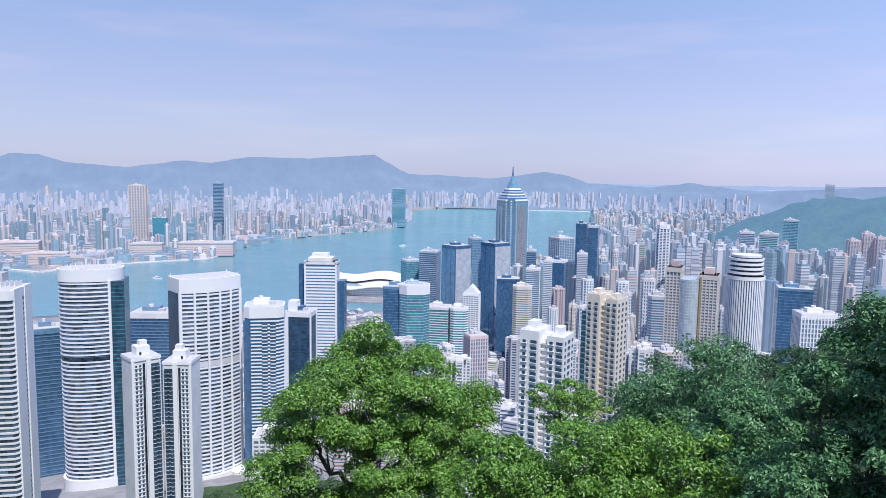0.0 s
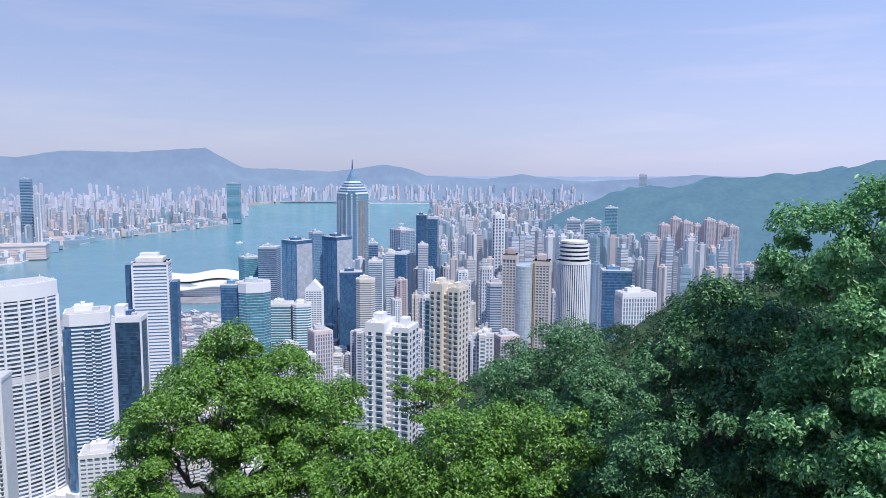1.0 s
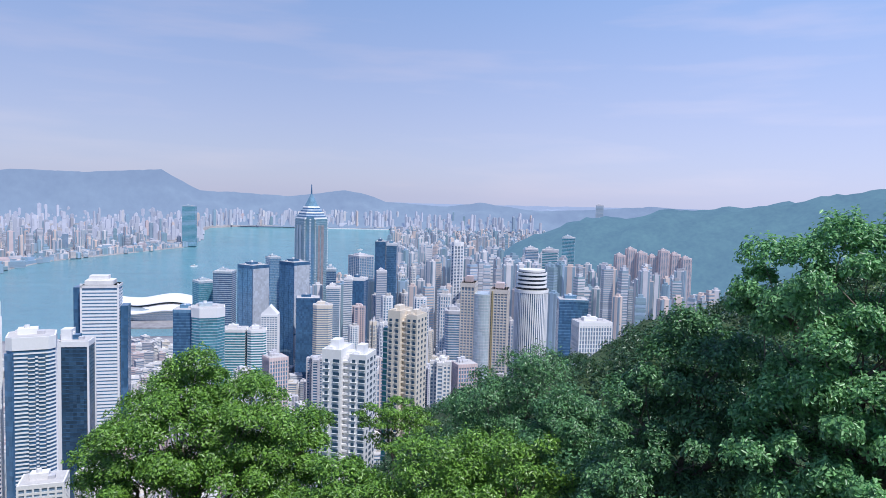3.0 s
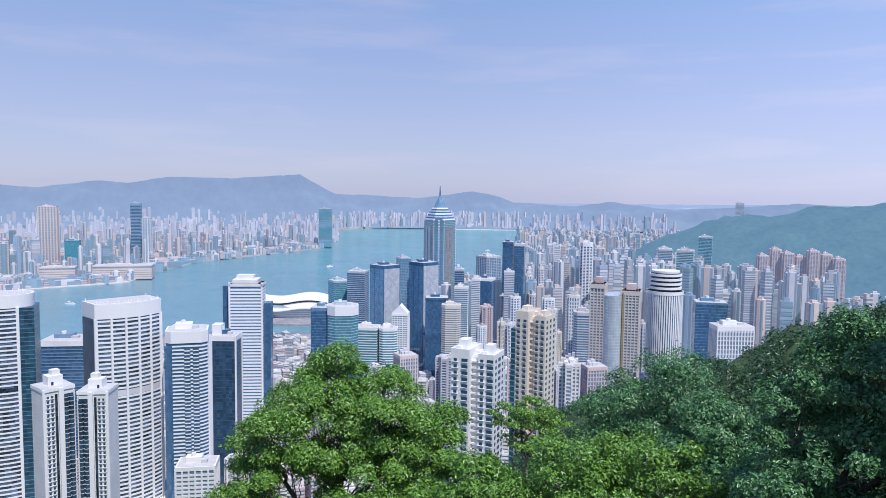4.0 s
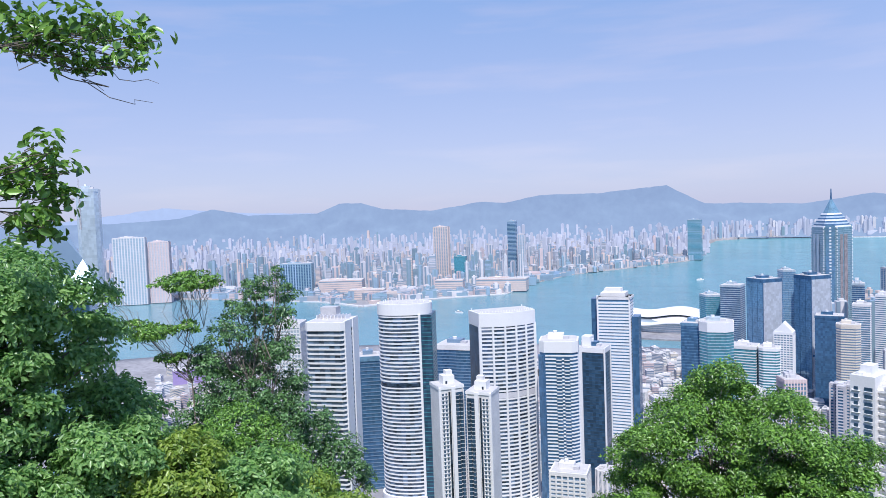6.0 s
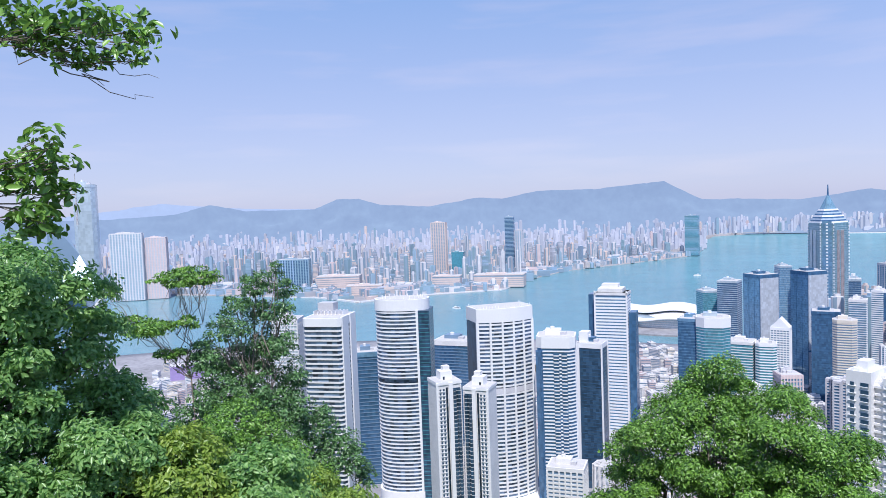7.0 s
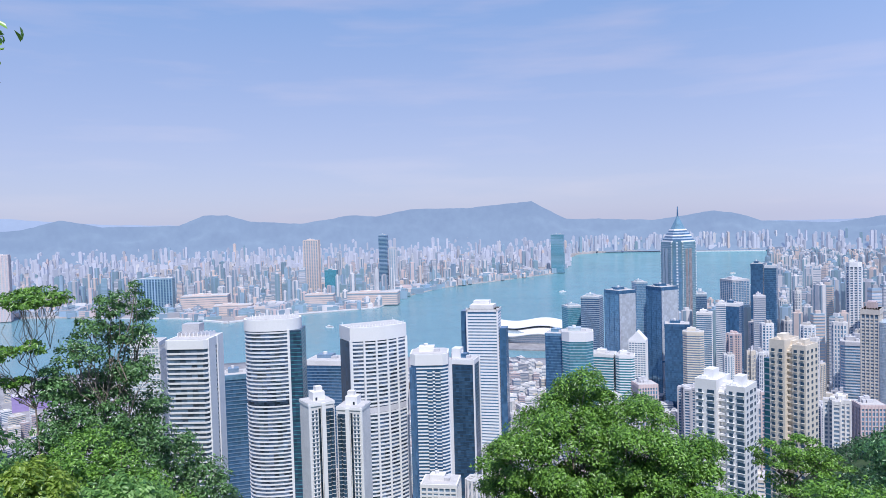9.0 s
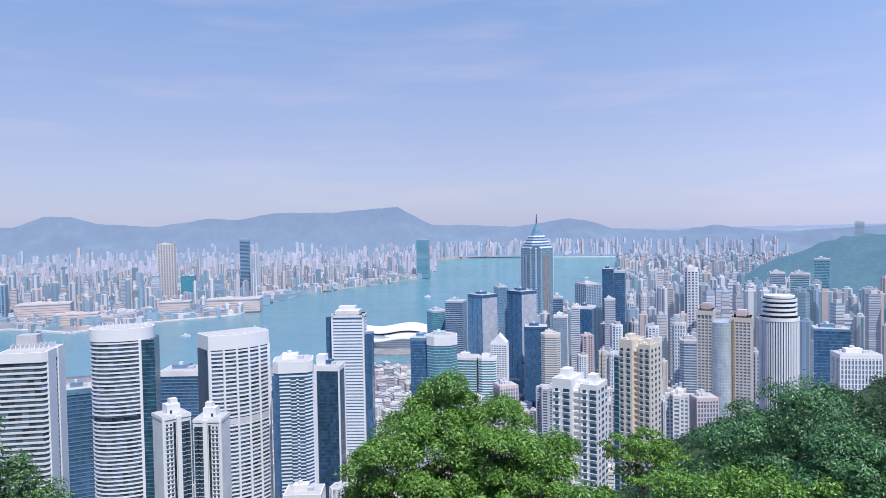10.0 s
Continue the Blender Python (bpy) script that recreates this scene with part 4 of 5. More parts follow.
hill_flats("white_apartment_tower", "white apartment tower with notched wings and dark windows", 50, 326, 283, 21, 17, -20, "white", 3.0, 2, 3)
cream_ = hill_flats("cream_apartment_tower", "weathered cream apartment tower with stacked bay windows", 88, 370, 293, 16.5, 16, -24, "cream", 3.0, 2, 4)
ch = 293 - cream_.matrix_basis.translation.z
bay_ = part("glazed_bay", Geo().box(-10.0, 0.5, 0, 4.4, 11.5, ch - 9), "teal", cream_, "blue-green glazed bay")
sill_ = Geo().box(0, 0, 0, 4.8, 11.9, 0.6).mesh("sill", (M["white_old"],))
for k_ in range(32):
    o_ = new("sill", sill_)
    o_.parent, o_.location = bay_, (-10.0, 0.5, ch - 11 - 3.0 * k_)


# ---- the mass of the city ----
KEEP = [(o.matrix_basis.translation.x, o.matrix_basis.translation.y) for o in scene.objects if o.parent is None and o.type == "EMPTY"]


def flats_type(i, w, d, h, core, wall):
    ob = thing("city_tower", "", "apartment block", 0, 0, 0, 0, "towers of the dense city")
    a, b, c = w / 2, d / 2, 0.28
    cross = [(-a * c, -b), (a * c, -b), (a * c, -b * c), (a, -b * c), (a, b * c), (a * c, b * c), (a * c, b), (-a * c, b), (-a * c, b * c), (-a, b * c), (-a, -b * c), (-a * c, -b * c)]
    poly = cross if i % 3 == 1 or i in (2, 5) else rect(w, d, min(w, d) * (0.22 if i % 3 == 0 else 0.0))
    part("core", Geo().prism(poly, -30, h - 0.4), core, ob)
    part("banding", bands(poly, 1.5, h - 2.5, 3.1, (0.34, 0.42, 0.28)[i % 3], 0.3), wall, ob)
    part("ribbing", piers(poly, -30, h, w / (4, 5, 7)[i % 3], w * (0.11, 0.07, 0.05)[i % 3], 0.7), wall, ob)
    part("parapet", Geo().prism(grown(poly, 0.6), h - 2.5, h), wall, ob)
    rnd = random.Random(40 + i)
    g = Geo()
    for _ in range(4):
        g.box(rnd.uniform(-0.26, 0.26) * w, rnd.uniform(-0.24, 0.24) * d, h, w * rnd.uniform(0.12, 0.34), d * rnd.uniform(0.12, 0.3), rnd.uniform(1.4, 4.2))
    part("roof_hut", g, ("roof", wall, "grey")[i % 3], ob)
    part("roof_deck", Geo().prism(grown(poly, -0.5), h, h + 0.2), "roof", ob)
    return ob


def fill_city():
    rnd = random.Random(11)
    kinds = [(22, 20, 95, "shade", "white_old", "white painted apartment tower among others"), (24, 24, 120, "shade", "pink", "pink tiled apartment tower among others"),
             (20, 18, 70, "shade", "cream", "cream rendered apartment block among others"), (28, 22, 110, "blue", "white_old", "white and blue office tower among others"),
             (26, 26, 130, "navy", "grey", "grey and navy office tower among others"), (18, 18, 85, "shade", "white", "white slim apartment tower among others"),
             (30, 22, 60, "shade", "grey", "grey concrete mid-rise among towers"), (24, 20, 100, "teal", "white_old", "pale teal glazed tower among others"),
             (34, 26, 45, "shade", "white_old", "low white block among towers"), (22, 22, 115, "blue", "white", "white and blue glazed apartment tower among others"),
             (26, 26, 105, "shade", "white_old", "white cross-plan apartment tower among others"), (24, 24, 90, "blue", "pink", "pink and blue apartment tower among others"), (20, 20, 80, "shade", "grey", "grey cross-plan apartment tower among others")]
    protos = []
    for i, k in enumerate(kinds):
        ob = flats_type(i, *k[:5])
        ob["label"] = k[5]
        protos.append((ob, k))
    used, spots, tries = [False] * len(protos), [], 0
    while len(spots) < 300 and tries < 26000:
        tries += 1
        az = rnd.uniform(-46, 46)
        r = math.exp(rnd.uniform(math.log(640), math.log(1750)))
        near = along(NEAR_SHORE, az)
        if r > near - 40 or (az < -23 and r > 2050 - 25 * (-23 - az)) or (az < -17 and r > 2300 and r < 2900):
            continue
        z, kind = ground(az, r)
        if kind != 1:
            continue
        p = polar(az, r)
        gap = 23 if r < 1300 else 28
        if any(abs(p.x - a) < gap and abs(p.y - b) < gap for a, b in spots) or any(math.hypot(p.x - a, p.y - b) < 44 for a, b in KEEP):
            continue
        el = rnd.uniform(-15.5, -12.6) if r < 1000 else rnd.uniform(-11.2, -7.6) if r < 1600 else rnd.uniform(-6.6, -4.6) if r < 2400 else rnd.uniform(-4.6, -2.6)
        top = EYE.z + r * math.tan(radians(el))
        if az > 3.5:
            top = min(top, z + rnd.uniform(14, 38))
        if az < -24:
            top = min(top, z + rnd.uniform(25, 80))
        if az > -4 and r > 1380:
            continue
        if -9 < az <= 3.5 and r > 760:
            top = min(top, z + rnd.uniform(18, 62))
        top = max(top, z + 16)
        j = rnd.randrange(len(protos))
        ob, k = protos[j]
        sc = (top - z) / k[2]
        f = far((p.x, p.y, z))
        s = drawn_in(r) / r
        wide = rnd.uniform(0.6, 0.95)
        m = Matrix.LocRotScale(f, Euler((0, 0, radians(az + rnd.choice((0, 90)) + rnd.uniform(-25, 25)))), (s * wide, s * wide, s * max(0.35, min(sc, 2.2))))
        spots.append((p.x, p.y))
        if not used[j]:
            ob.matrix_basis, used[j] = m, True
        else:
            copy_thing_scaled(ob, m)


def copy_thing_scaled(ob, m):
    keep = ob.matrix_basis.copy()
    ob.matrix_basis = Matrix()
    c = copy_thing(ob, m)
    ob.matrix_basis = keep
    return c


fill_city()



def far_block(g, f, w, d, h, s, turn, m, core, rnd):
    """A block seen from afar: standing wall strips with glazing between, or floor bands."""
    g.box(f.x, f.y, f.z - 2, w * s, d * s, h * s + 2, core, turn=turn)
    if rnd.random() < 0.68:
        a, b = rnd.uniform(0.36, 0.62), rnd.uniform(0.36, 0.62)
        g.box(f.x, f.y, f.z - 2, w * a * s, (d + 1.6) * s, (h + 1.5) * s + 2, m, turn=turn)
        g.box(f.x, f.y, f.z - 2, (w + 1.6) * s, d * b * s, (h + 1.2) * s + 2, m, turn=turn)
        return
    fl = rnd.choice((4.5, 6.0, 8.0))
    frac, zz = rnd.choice((0.45, 0.6, 0.72)), 2.0
    while zz + fl * frac < h:
        g.box(f.x, f.y, f.z + zz * s, (w + 1.2) * s, (d + 1.2) * s, fl * frac * s, m, turn=turn)
        zz += fl


def far_city():
    """The city across the water, one mesh of many small banded blocks."""
    rnd = random.Random(5)
    g = Geo()
    count, tries = 0, 0
    while count < 3900 and tries < 60000:
        tries += 1
        az = rnd.uniform(-40, 52)
        if rnd.random() < 0.66:
            az = rnd.uniform(2.8, 52)
        shore = along(FAR_SHORE, az)
        if az > 2.7:
            r = shore + 40 + rnd.random() ** 1.6 * (8600 - shore)
        elif az > -12:
            r = shore + 40 + rnd.random() * 900
        else:
            r = rnd.uniform(4300, 8600)
            if az < -24:
                continue
        d = r - shore
        patch = noise.noise(Vector((az * 0.22, r * 0.0011, 3.0)))
        if az > 2.7 and patch < -0.32 and rnd.random() < 0.75:
            continue
        low = az > 2.7 and d < 330
        h = rnd.uniform(12, 38) if low else rnd.choice((rnd.uniform(18, 50), rnd.uniform(35, 75), rnd.uniform(60, 125))) * (1 + 0.7 * max(0, patch))
        if az <= 2.7:
            h = rnd.uniform(35, 140)
        if r > 6600:
            h *= 1.15
        w, dd = rnd.uniform(13, 32), rnd.uniform(13, 26)
        if rnd.random() < (0.45 if low else 0.12):
            w, h = rnd.uniform(50, 120), min(h, rnd.uniform(14, 40))
        s = drawn_in(r) / r if r > NEAR else 1.0
        f = far(polar(az, r, 3.0 + max(0.0, r - 5200) * 0.006))
        turn = radians(rnd.choice((20, 25, 110, 65)) + rnd.uniform(-8, 8))
        m = rnd.choice((0, 0, 0, 1, 2, 2, 3, 3, 4, 5)) if r < 5200 or rnd.random() < 0.15 else 6
        if r < 5200 and h > 16:
            far_block(g, f, w, dd, h, s, turn, m, 4 if m not in (3, 4) else 3, rnd)
        else:
            g.box(f.x, f.y, f.z - 2, w * s, dd * s, h * s + 2, m, turn=turn)
        if h > 30:
            g.box(f.x, f.y, f.z + h * s, w * s * 0.5, dd * s * 0.5, rnd.uniform(3, 9) * s, m if m != 4 else 0, turn=turn)
        count += 1
    # every material here holds distance haze as emission
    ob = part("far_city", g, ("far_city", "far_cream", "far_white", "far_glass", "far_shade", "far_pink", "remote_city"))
    tagged(ob, "pale hazy blocks and towers of the opposite shore", "city", kind="stuff")


far_city()

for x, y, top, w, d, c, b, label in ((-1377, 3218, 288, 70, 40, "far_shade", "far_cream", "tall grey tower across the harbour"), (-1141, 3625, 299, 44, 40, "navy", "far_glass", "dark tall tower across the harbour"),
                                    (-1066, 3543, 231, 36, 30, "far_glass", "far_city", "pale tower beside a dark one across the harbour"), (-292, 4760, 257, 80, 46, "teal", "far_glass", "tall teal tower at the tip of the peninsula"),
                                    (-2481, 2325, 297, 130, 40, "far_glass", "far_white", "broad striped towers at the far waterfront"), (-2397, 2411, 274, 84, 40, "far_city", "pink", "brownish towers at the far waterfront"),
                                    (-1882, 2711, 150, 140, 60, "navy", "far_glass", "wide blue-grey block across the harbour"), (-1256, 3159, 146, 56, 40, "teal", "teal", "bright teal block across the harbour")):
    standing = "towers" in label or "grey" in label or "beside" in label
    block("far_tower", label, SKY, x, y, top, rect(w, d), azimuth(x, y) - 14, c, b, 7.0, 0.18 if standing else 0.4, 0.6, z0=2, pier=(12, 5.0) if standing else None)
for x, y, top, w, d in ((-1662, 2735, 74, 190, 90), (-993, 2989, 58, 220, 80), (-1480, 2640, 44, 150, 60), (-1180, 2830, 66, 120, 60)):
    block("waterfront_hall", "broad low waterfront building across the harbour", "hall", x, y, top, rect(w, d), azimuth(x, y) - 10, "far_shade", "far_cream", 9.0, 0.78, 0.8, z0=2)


def seawall():
    """Pale promenade wall along the far shore."""
    g = Geo()
    for i in range(118):
        az = 2.9 + 0.4 * i
        p, q = far(polar(az, along(FAR_SHORE, az) + 9, 2.0)), far(polar(az + 0.4, along(FAR_SHORE, az + 0.4) + 9, 2.0))
        mid_, d = (p + q) / 2, q - p
        g.box(mid_.x, mid_.y, 0.0, d.length * 1.03, 15, 5.5, turn=math.atan2(d.y, d.x))
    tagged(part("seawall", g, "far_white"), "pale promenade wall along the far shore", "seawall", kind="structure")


seawall()
p_ = polar(16.7, 3165)
mast_ = thing("slender_mast", "slender white mast tower on the far waterfront", "mast", p_.x, p_.y, 2)
part("shaft", Geo().taper(oval(9, 9, 10), 0, oval(5, 5, 10), 165), "far_white", mast_)
part("spire", Geo().taper(oval(5, 5, 10), 165, oval(1, 1, 10), 182), "far_white", mast_)


def breakwater():
    g = Geo()
    for i in range(24):
        p = far(polar(-6.6 - 0.22 * i, 7430, 3))
        g.box(p.x, p.y, p.z - 3, 17.2, 10, 5.0, turn=radians(-6 - 0.22 * i))
    tagged(part("breakwater", g, "white"), "long pale breakwater in the far harbour", "breakwater", kind="structure")


breakwater()


def city_behind():
    """Farther streets of the near shore: one mesh of banded blocks."""
    rnd = random.Random(23)
    g, spots, tries = Geo(), [], 0
    while len(spots) < 960 and tries < 30000:
        tries += 1
        az = rnd.uniform(-46, -4)
        r = rnd.uniform(1600, 4600) if rnd.random() < 0.7 else rnd.uniform(1500, 2400)
        foot = tries % 3 == 0          # estates climbing the foot of the big hill
        if foot:
            az, r = rnd.uniform(-35, -15), rnd.uniform(1550, 2250)
        gz, kind = ground(az, r)
        if r > along(NEAR_SHORE, az) - 30 or (kind != 1 and not (foot and gz < 90)):
            continue
        p = polar(az, r)
        if any(abs(p.x - a) < 29 and abs(p.y - b) < 29 for a, b in spots) or any(math.hypot(p.x - a, p.y - b) < 45 for a, b in KEEP):
            continue
        spots.append((p.x, p.y))
        z = 2.0
        el = rnd.uniform(-7.2, -5.2) if r < 2400 else rnd.uniform(-4.4, -2.5) if r < 3400 else rnd.uniform(-3.2, -1.9)
        if foot:
            el = rnd.uniform(-6.4, -4.9) if az < -26 else rnd.uniform(-5.6, -3.7)
        top = max(30, min(210 if foot else 160, EYE.z + r * math.tan(radians(el))))
        s = drawn_in(r) / r
        f = far((p.x, p.y, z))
        w, d = rnd.uniform(12, 24), rnd.uniform(12, 20)
        turn = radians(az + rnd.choice((0, 45, 90)) + rnd.uniform(-25, 25))
        m = rnd.choice((0, 0, 1, 2, 2, 3))
        far_block(g, f, w, d, top - z, s, turn, m, 4 if rnd.random() < 0.6 else 3, rnd)
        g.box(f.x, f.y, f.z + (top - z) * s, w * s * 0.5, d * s * 0.5, 6 * s, m, turn=turn)
    # haze over these streets is painted in with the same glowing materials
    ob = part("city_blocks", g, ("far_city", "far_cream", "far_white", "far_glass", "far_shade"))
    tagged(ob, "dense towers of the farther streets, paled by painted haze", "city", kind="stuff")


city_behind()

# ---- trees ----
def leaf_mesh(name, points, outs, size, m, rng, up=0.7, fine=True):
    """A mesh of folded leaves at the points, facing up and outwards."""
    n = len(points)
    L = size * rng.uniform(0.65, 1.25, n)[:, None]
    nrm = outs * (1 - up) + np.array([0, 0, up]) + rng.normal(0, 0.42, (n, 3))
    nrm /= np.linalg.norm(nrm, axis=1)[:, None]
    axis = outs * 0.8 + rng.normal(0, 0.75, (n, 3)) - np.array([0, 0, 0.25])
    axis -= nrm * (axis * nrm).sum(1)[:, None]
    axis /= np.linalg.norm(axis, axis=1)[:, None] + 1e-6
    side = np.cross(nrm, axis)
    w = L * rng.uniform(0.2, 0.27, n)[:, None]
    tip = points + axis * L / 2 - nrm * L * 0.10
    if fine:
        v = np.empty((n, 6, 3), np.float32)
        v[:, 0], v[:, 3] = points - axis * L / 2, tip
        v[:, 1], v[:, 2] = points - axis * L * 0.2 + side * w * 0.85 + nrm * w * 0.4, points + axis * L * 0.15 + side * w * 0.9 + nrm * w * 0.35
        v[:, 5], v[:, 4] = points - axis * L * 0.2 - side * w * 0.85 + nrm * w * 0.4, points + axis * L * 0.15 - side * w * 0.9 + nrm * w * 0.35
        order, corners = np.array([0, 1, 2, 3, 0, 3, 4, 5], np.int32), 4
    else:
        v = np.empty((n, 4, 3), np.float32)
        v[:, 0], v[:, 2] = points - axis * L / 2, tip
        v[:, 1], v[:, 3] = points + side * w + nrm * w * 0.35, points - side * w + nrm * w * 0.35
        order, corners = np.array([0, 1, 2, 0, 2, 3], np.int32), 3
    k = v.shape[1]
    idx = (np.arange(n, dtype=np.int32)[:, None] * k + order).ravel()
    me = bpy.data.meshes.new(name)
    me.vertices.add(n * k)
    me.vertices.foreach_set("co", v.ravel())
    me.loops.add(len(idx))
    me.loops.foreach_set("vertex_index", idx)
    me.polygons.add(n * 2)
    me.polygons.foreach_set("loop_start", np.arange(0, len(idx), corners, dtype=np.int32))
    me.update(calc_edges=True)
    me.materials.append(M[m])
    return me


def limb(g, a, b, r0, r1, rnd, wiggle=0.12, steps=5):
    """A tapered, slightly crooked limb from a to b. Returns its points."""
    a, b = Vector(a), Vector(b)
    pts, ln = [], (b - a).length
    for i in range(steps + 1):
        t = i / steps
        p = a.lerp(b, t) + Vector((rnd.uniform(-1, 1), rnd.uniform(-1, 1), rnd.uniform(-0.6, 0.6))) * (wiggle * ln * math.sin(math.pi * t)) * 0.6
        pts.append(p)
    k0, n = len(g.v), 6
    for i, p in enumerate(pts):
        d = (pts[min(i + 1, steps)] - pts[max(i - 1, 0)]).normalized()
        u = d.orthogonal().normalized()
        w = d.cross(u)
        r = r0 + (r1 - r0) * i / steps
        for j in range(n):
            q = p + (u * math.cos(2 * math.pi * j / n) + w * math.sin(2 * math.pi * j / n)) * r
            g.v.append(tuple(q))
    for i in range(steps):
        for j in range(n):
            c, d2 = k0 + i * n + j, k0 + i * n + (j + 1) % n
            g.f.append((c, d2, d2 + n, c + n))
            g.m.append(0)
    return pts


def tree(name, label, base, fork, lobes, leaf, count, m, seed, trunk=0.14, clump=0.42, shell=(0.3, 1.0), spread=1.3, flat=1.0, lift=-0.4, up=0.22, category="tree"):
    """A tree: trunk, limbs to each lobe, twigs to clumps, leaves in clumps. lobes: x, y, z, rx, ry, rz."""
    rnd, rng = random.Random(seed), np.random.default_rng(seed)
    ob = thing(name, label, category, *base)
    base_v = Vector(base)
    loc = lambda p: Vector(p) - base_v
    g = Geo()
    limb(g, loc(base) - Vector((0, 0, 0.5)), loc(fork), trunk, trunk * 0.75, rnd, 0.08, 6)
    part("trunk", g, "bark", ob)
    pts, outs, taken, homes = [], [], [], []
    gap = clump * spread
    for j, l in enumerate(lobes):
        c, rad = np.array(l[:3]) - np.array(base), np.array(l[3:6])
        g = Geo()
        bough = limb(g, loc(fork), Vector(c) - Vector((0, 0, l[5] * 0.35)), trunk * 0.6, trunk * 0.3, rnd, 0.16 if trunk > 0.03 else 0.2, 7)
        bo = part("limb", g, "bark", ob)
        mine = []
        hole = -0.40 + 0.72 * (l[6] if len(l) > 6 else 0.02)
        for _ in range(420):
            d = rng.normal(size=3)
            d /= np.linalg.norm(d)
            if d[2] < lift:
                d[2] = lift + 0.35 * (d[2] - lift)
            # uneven outline
            wob = 1 + 0.22 * noise.noise(Vector((d[0] * 2.1 + seed, d[1] * 2.1, d[2] * 2.1))) + 0.12 * noise.noise(Vector((d[0] * 5, d[1] * 5 + seed, d[2] * 5)))
            q = c + d * rad * (rng.uniform(shell[0], shell[1]) ** 0.6 * wob)
            if taken and (np.linalg.norm(np.array(taken) - q, axis=1) < gap).any():
                continue
            if any(np.linalg.norm((q + np.array(base) - np.array(o[:3])) / np.array(o[3:6])) < 0.6 for k, o in enumerate(lobes) if k != j) or noise.noise(Vector(q) * (1.2 if trunk > 0.05 else 2.2) + Vector((seed, 0, 0))) < hole:
                continue
            taken.append(q)
            homes.append(d)
            mine.append(q)
        spray = Geo()
        for q in mine[::max(1, len(mine) // (26 if trunk > 0.03 else 8))]:
            limb(spray, bough[rnd.choice((3, 4, 5, 7))], Vector(q), min(trunk * 0.22, 0.022), 0.004, rnd, 0.2, 4)
        part("twig_spray", spray, "bark", bo)
    per = count / max(1, len(taken))
    for i, (q, d) in enumerate(zip(taken, homes)):
        k = int(per * rnd.uniform(0.6, 1.4)) + 3
        size = clump * rnd.uniform(0.7, 1.25)
        u = rng.normal(size=(k, 3))
        u /= np.linalg.norm(u, axis=1)[:, None]
        u[:, 2] = np.where(u[:, 2] < -0.2, -u[:, 2] * 0.8, u[:, 2])
        lump = 1 + 0.25 * np.sin(u[:, 0] * 6 + i) * np.cos(u[:, 1] * 6 - i)
        pts.append(q + u * np.array([1, 1, flat]) * (size * lump * (0.35 + 0.7 * rng.random(k) ** 0.4))[:, None])
        o = u * 0.9 + d * 0.45
        outs.append(o / (np.linalg.norm(o, axis=1)[:, None] + 1e-6))
    lv = new("crown", leaf_mesh("crown", np.concatenate(pts), np.concatenate(outs), leaf, m, rng, up, math.hypot(lobes[0][0], lobes[0][1]) < 14.5))
    lv.parent = ob
    lv["kind"] = "stuff"
    return ob


tree("broadleaf_tree", "rounded broadleaf tree with sunlit glossy green leaves", (-2.0, 20.4, 341.5), (-2.2, 20.3, 345.2),
     [(-2.3, 20.0, 348.45, 1.7, 1.7, 1.9), (-0.7, 19.6, 348.3, 1.5, 1.6, 1.7), (0.5, 19.8, 347.6, 1.15, 1.4, 1.5), (-3.7, 19.8, 347.75, 1.25, 1.4, 1.25),
      (-4.7, 19.6, 346.5, 0.85, 1.0, 0.95, 0.4), (-1.3, 18.6, 346.8, 1.6, 1.2, 1.6, 0.5), (-3.3, 18.9, 346.0, 1.3, 1.1, 1.2, 0.75), (0.5, 18.9, 346.0, 1.0, 1.1, 1.2, 0.5), (-1.8, 21.0, 347.4, 1.5, 1.2, 1.6, 0.75), (-4.5, 19.2, 345.2, 1.1, 1.0, 0.9, 0.7)],
     0.10, 135000, "leaf", 3, 0.17, 0.46, spread=1.4)
tree("slender_tree", "small flat-crowned tree with a thin bare trunk", (4.3, 23.6, 339.5), (4.3, 23.5, 346.0),
     [(3.7, 23.4, 347.45, 0.8, 0.7, 0.45), (4.9, 23.3, 347.3, 0.75, 0.7, 0.45), (4.3, 23.2, 347.75, 0.6, 0.6, 0.4), (4.0, 23.4, 346.6, 0.5, 0.5, 0.3)], 0.105, 5500, "leaf", 5, 0.06, 0.3, flat=0.65)
tree("broadleaf_tree", "dark green broadleaf tree on the slope", (7.4, 20.2, 340.5), (7.3, 20.2, 346.5),
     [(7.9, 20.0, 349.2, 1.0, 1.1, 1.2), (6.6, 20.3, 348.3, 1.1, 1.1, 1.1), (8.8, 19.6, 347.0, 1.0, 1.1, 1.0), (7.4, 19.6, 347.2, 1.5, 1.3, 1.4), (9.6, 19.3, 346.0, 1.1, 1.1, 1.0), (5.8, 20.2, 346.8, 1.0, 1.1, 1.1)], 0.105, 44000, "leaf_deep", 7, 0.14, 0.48)
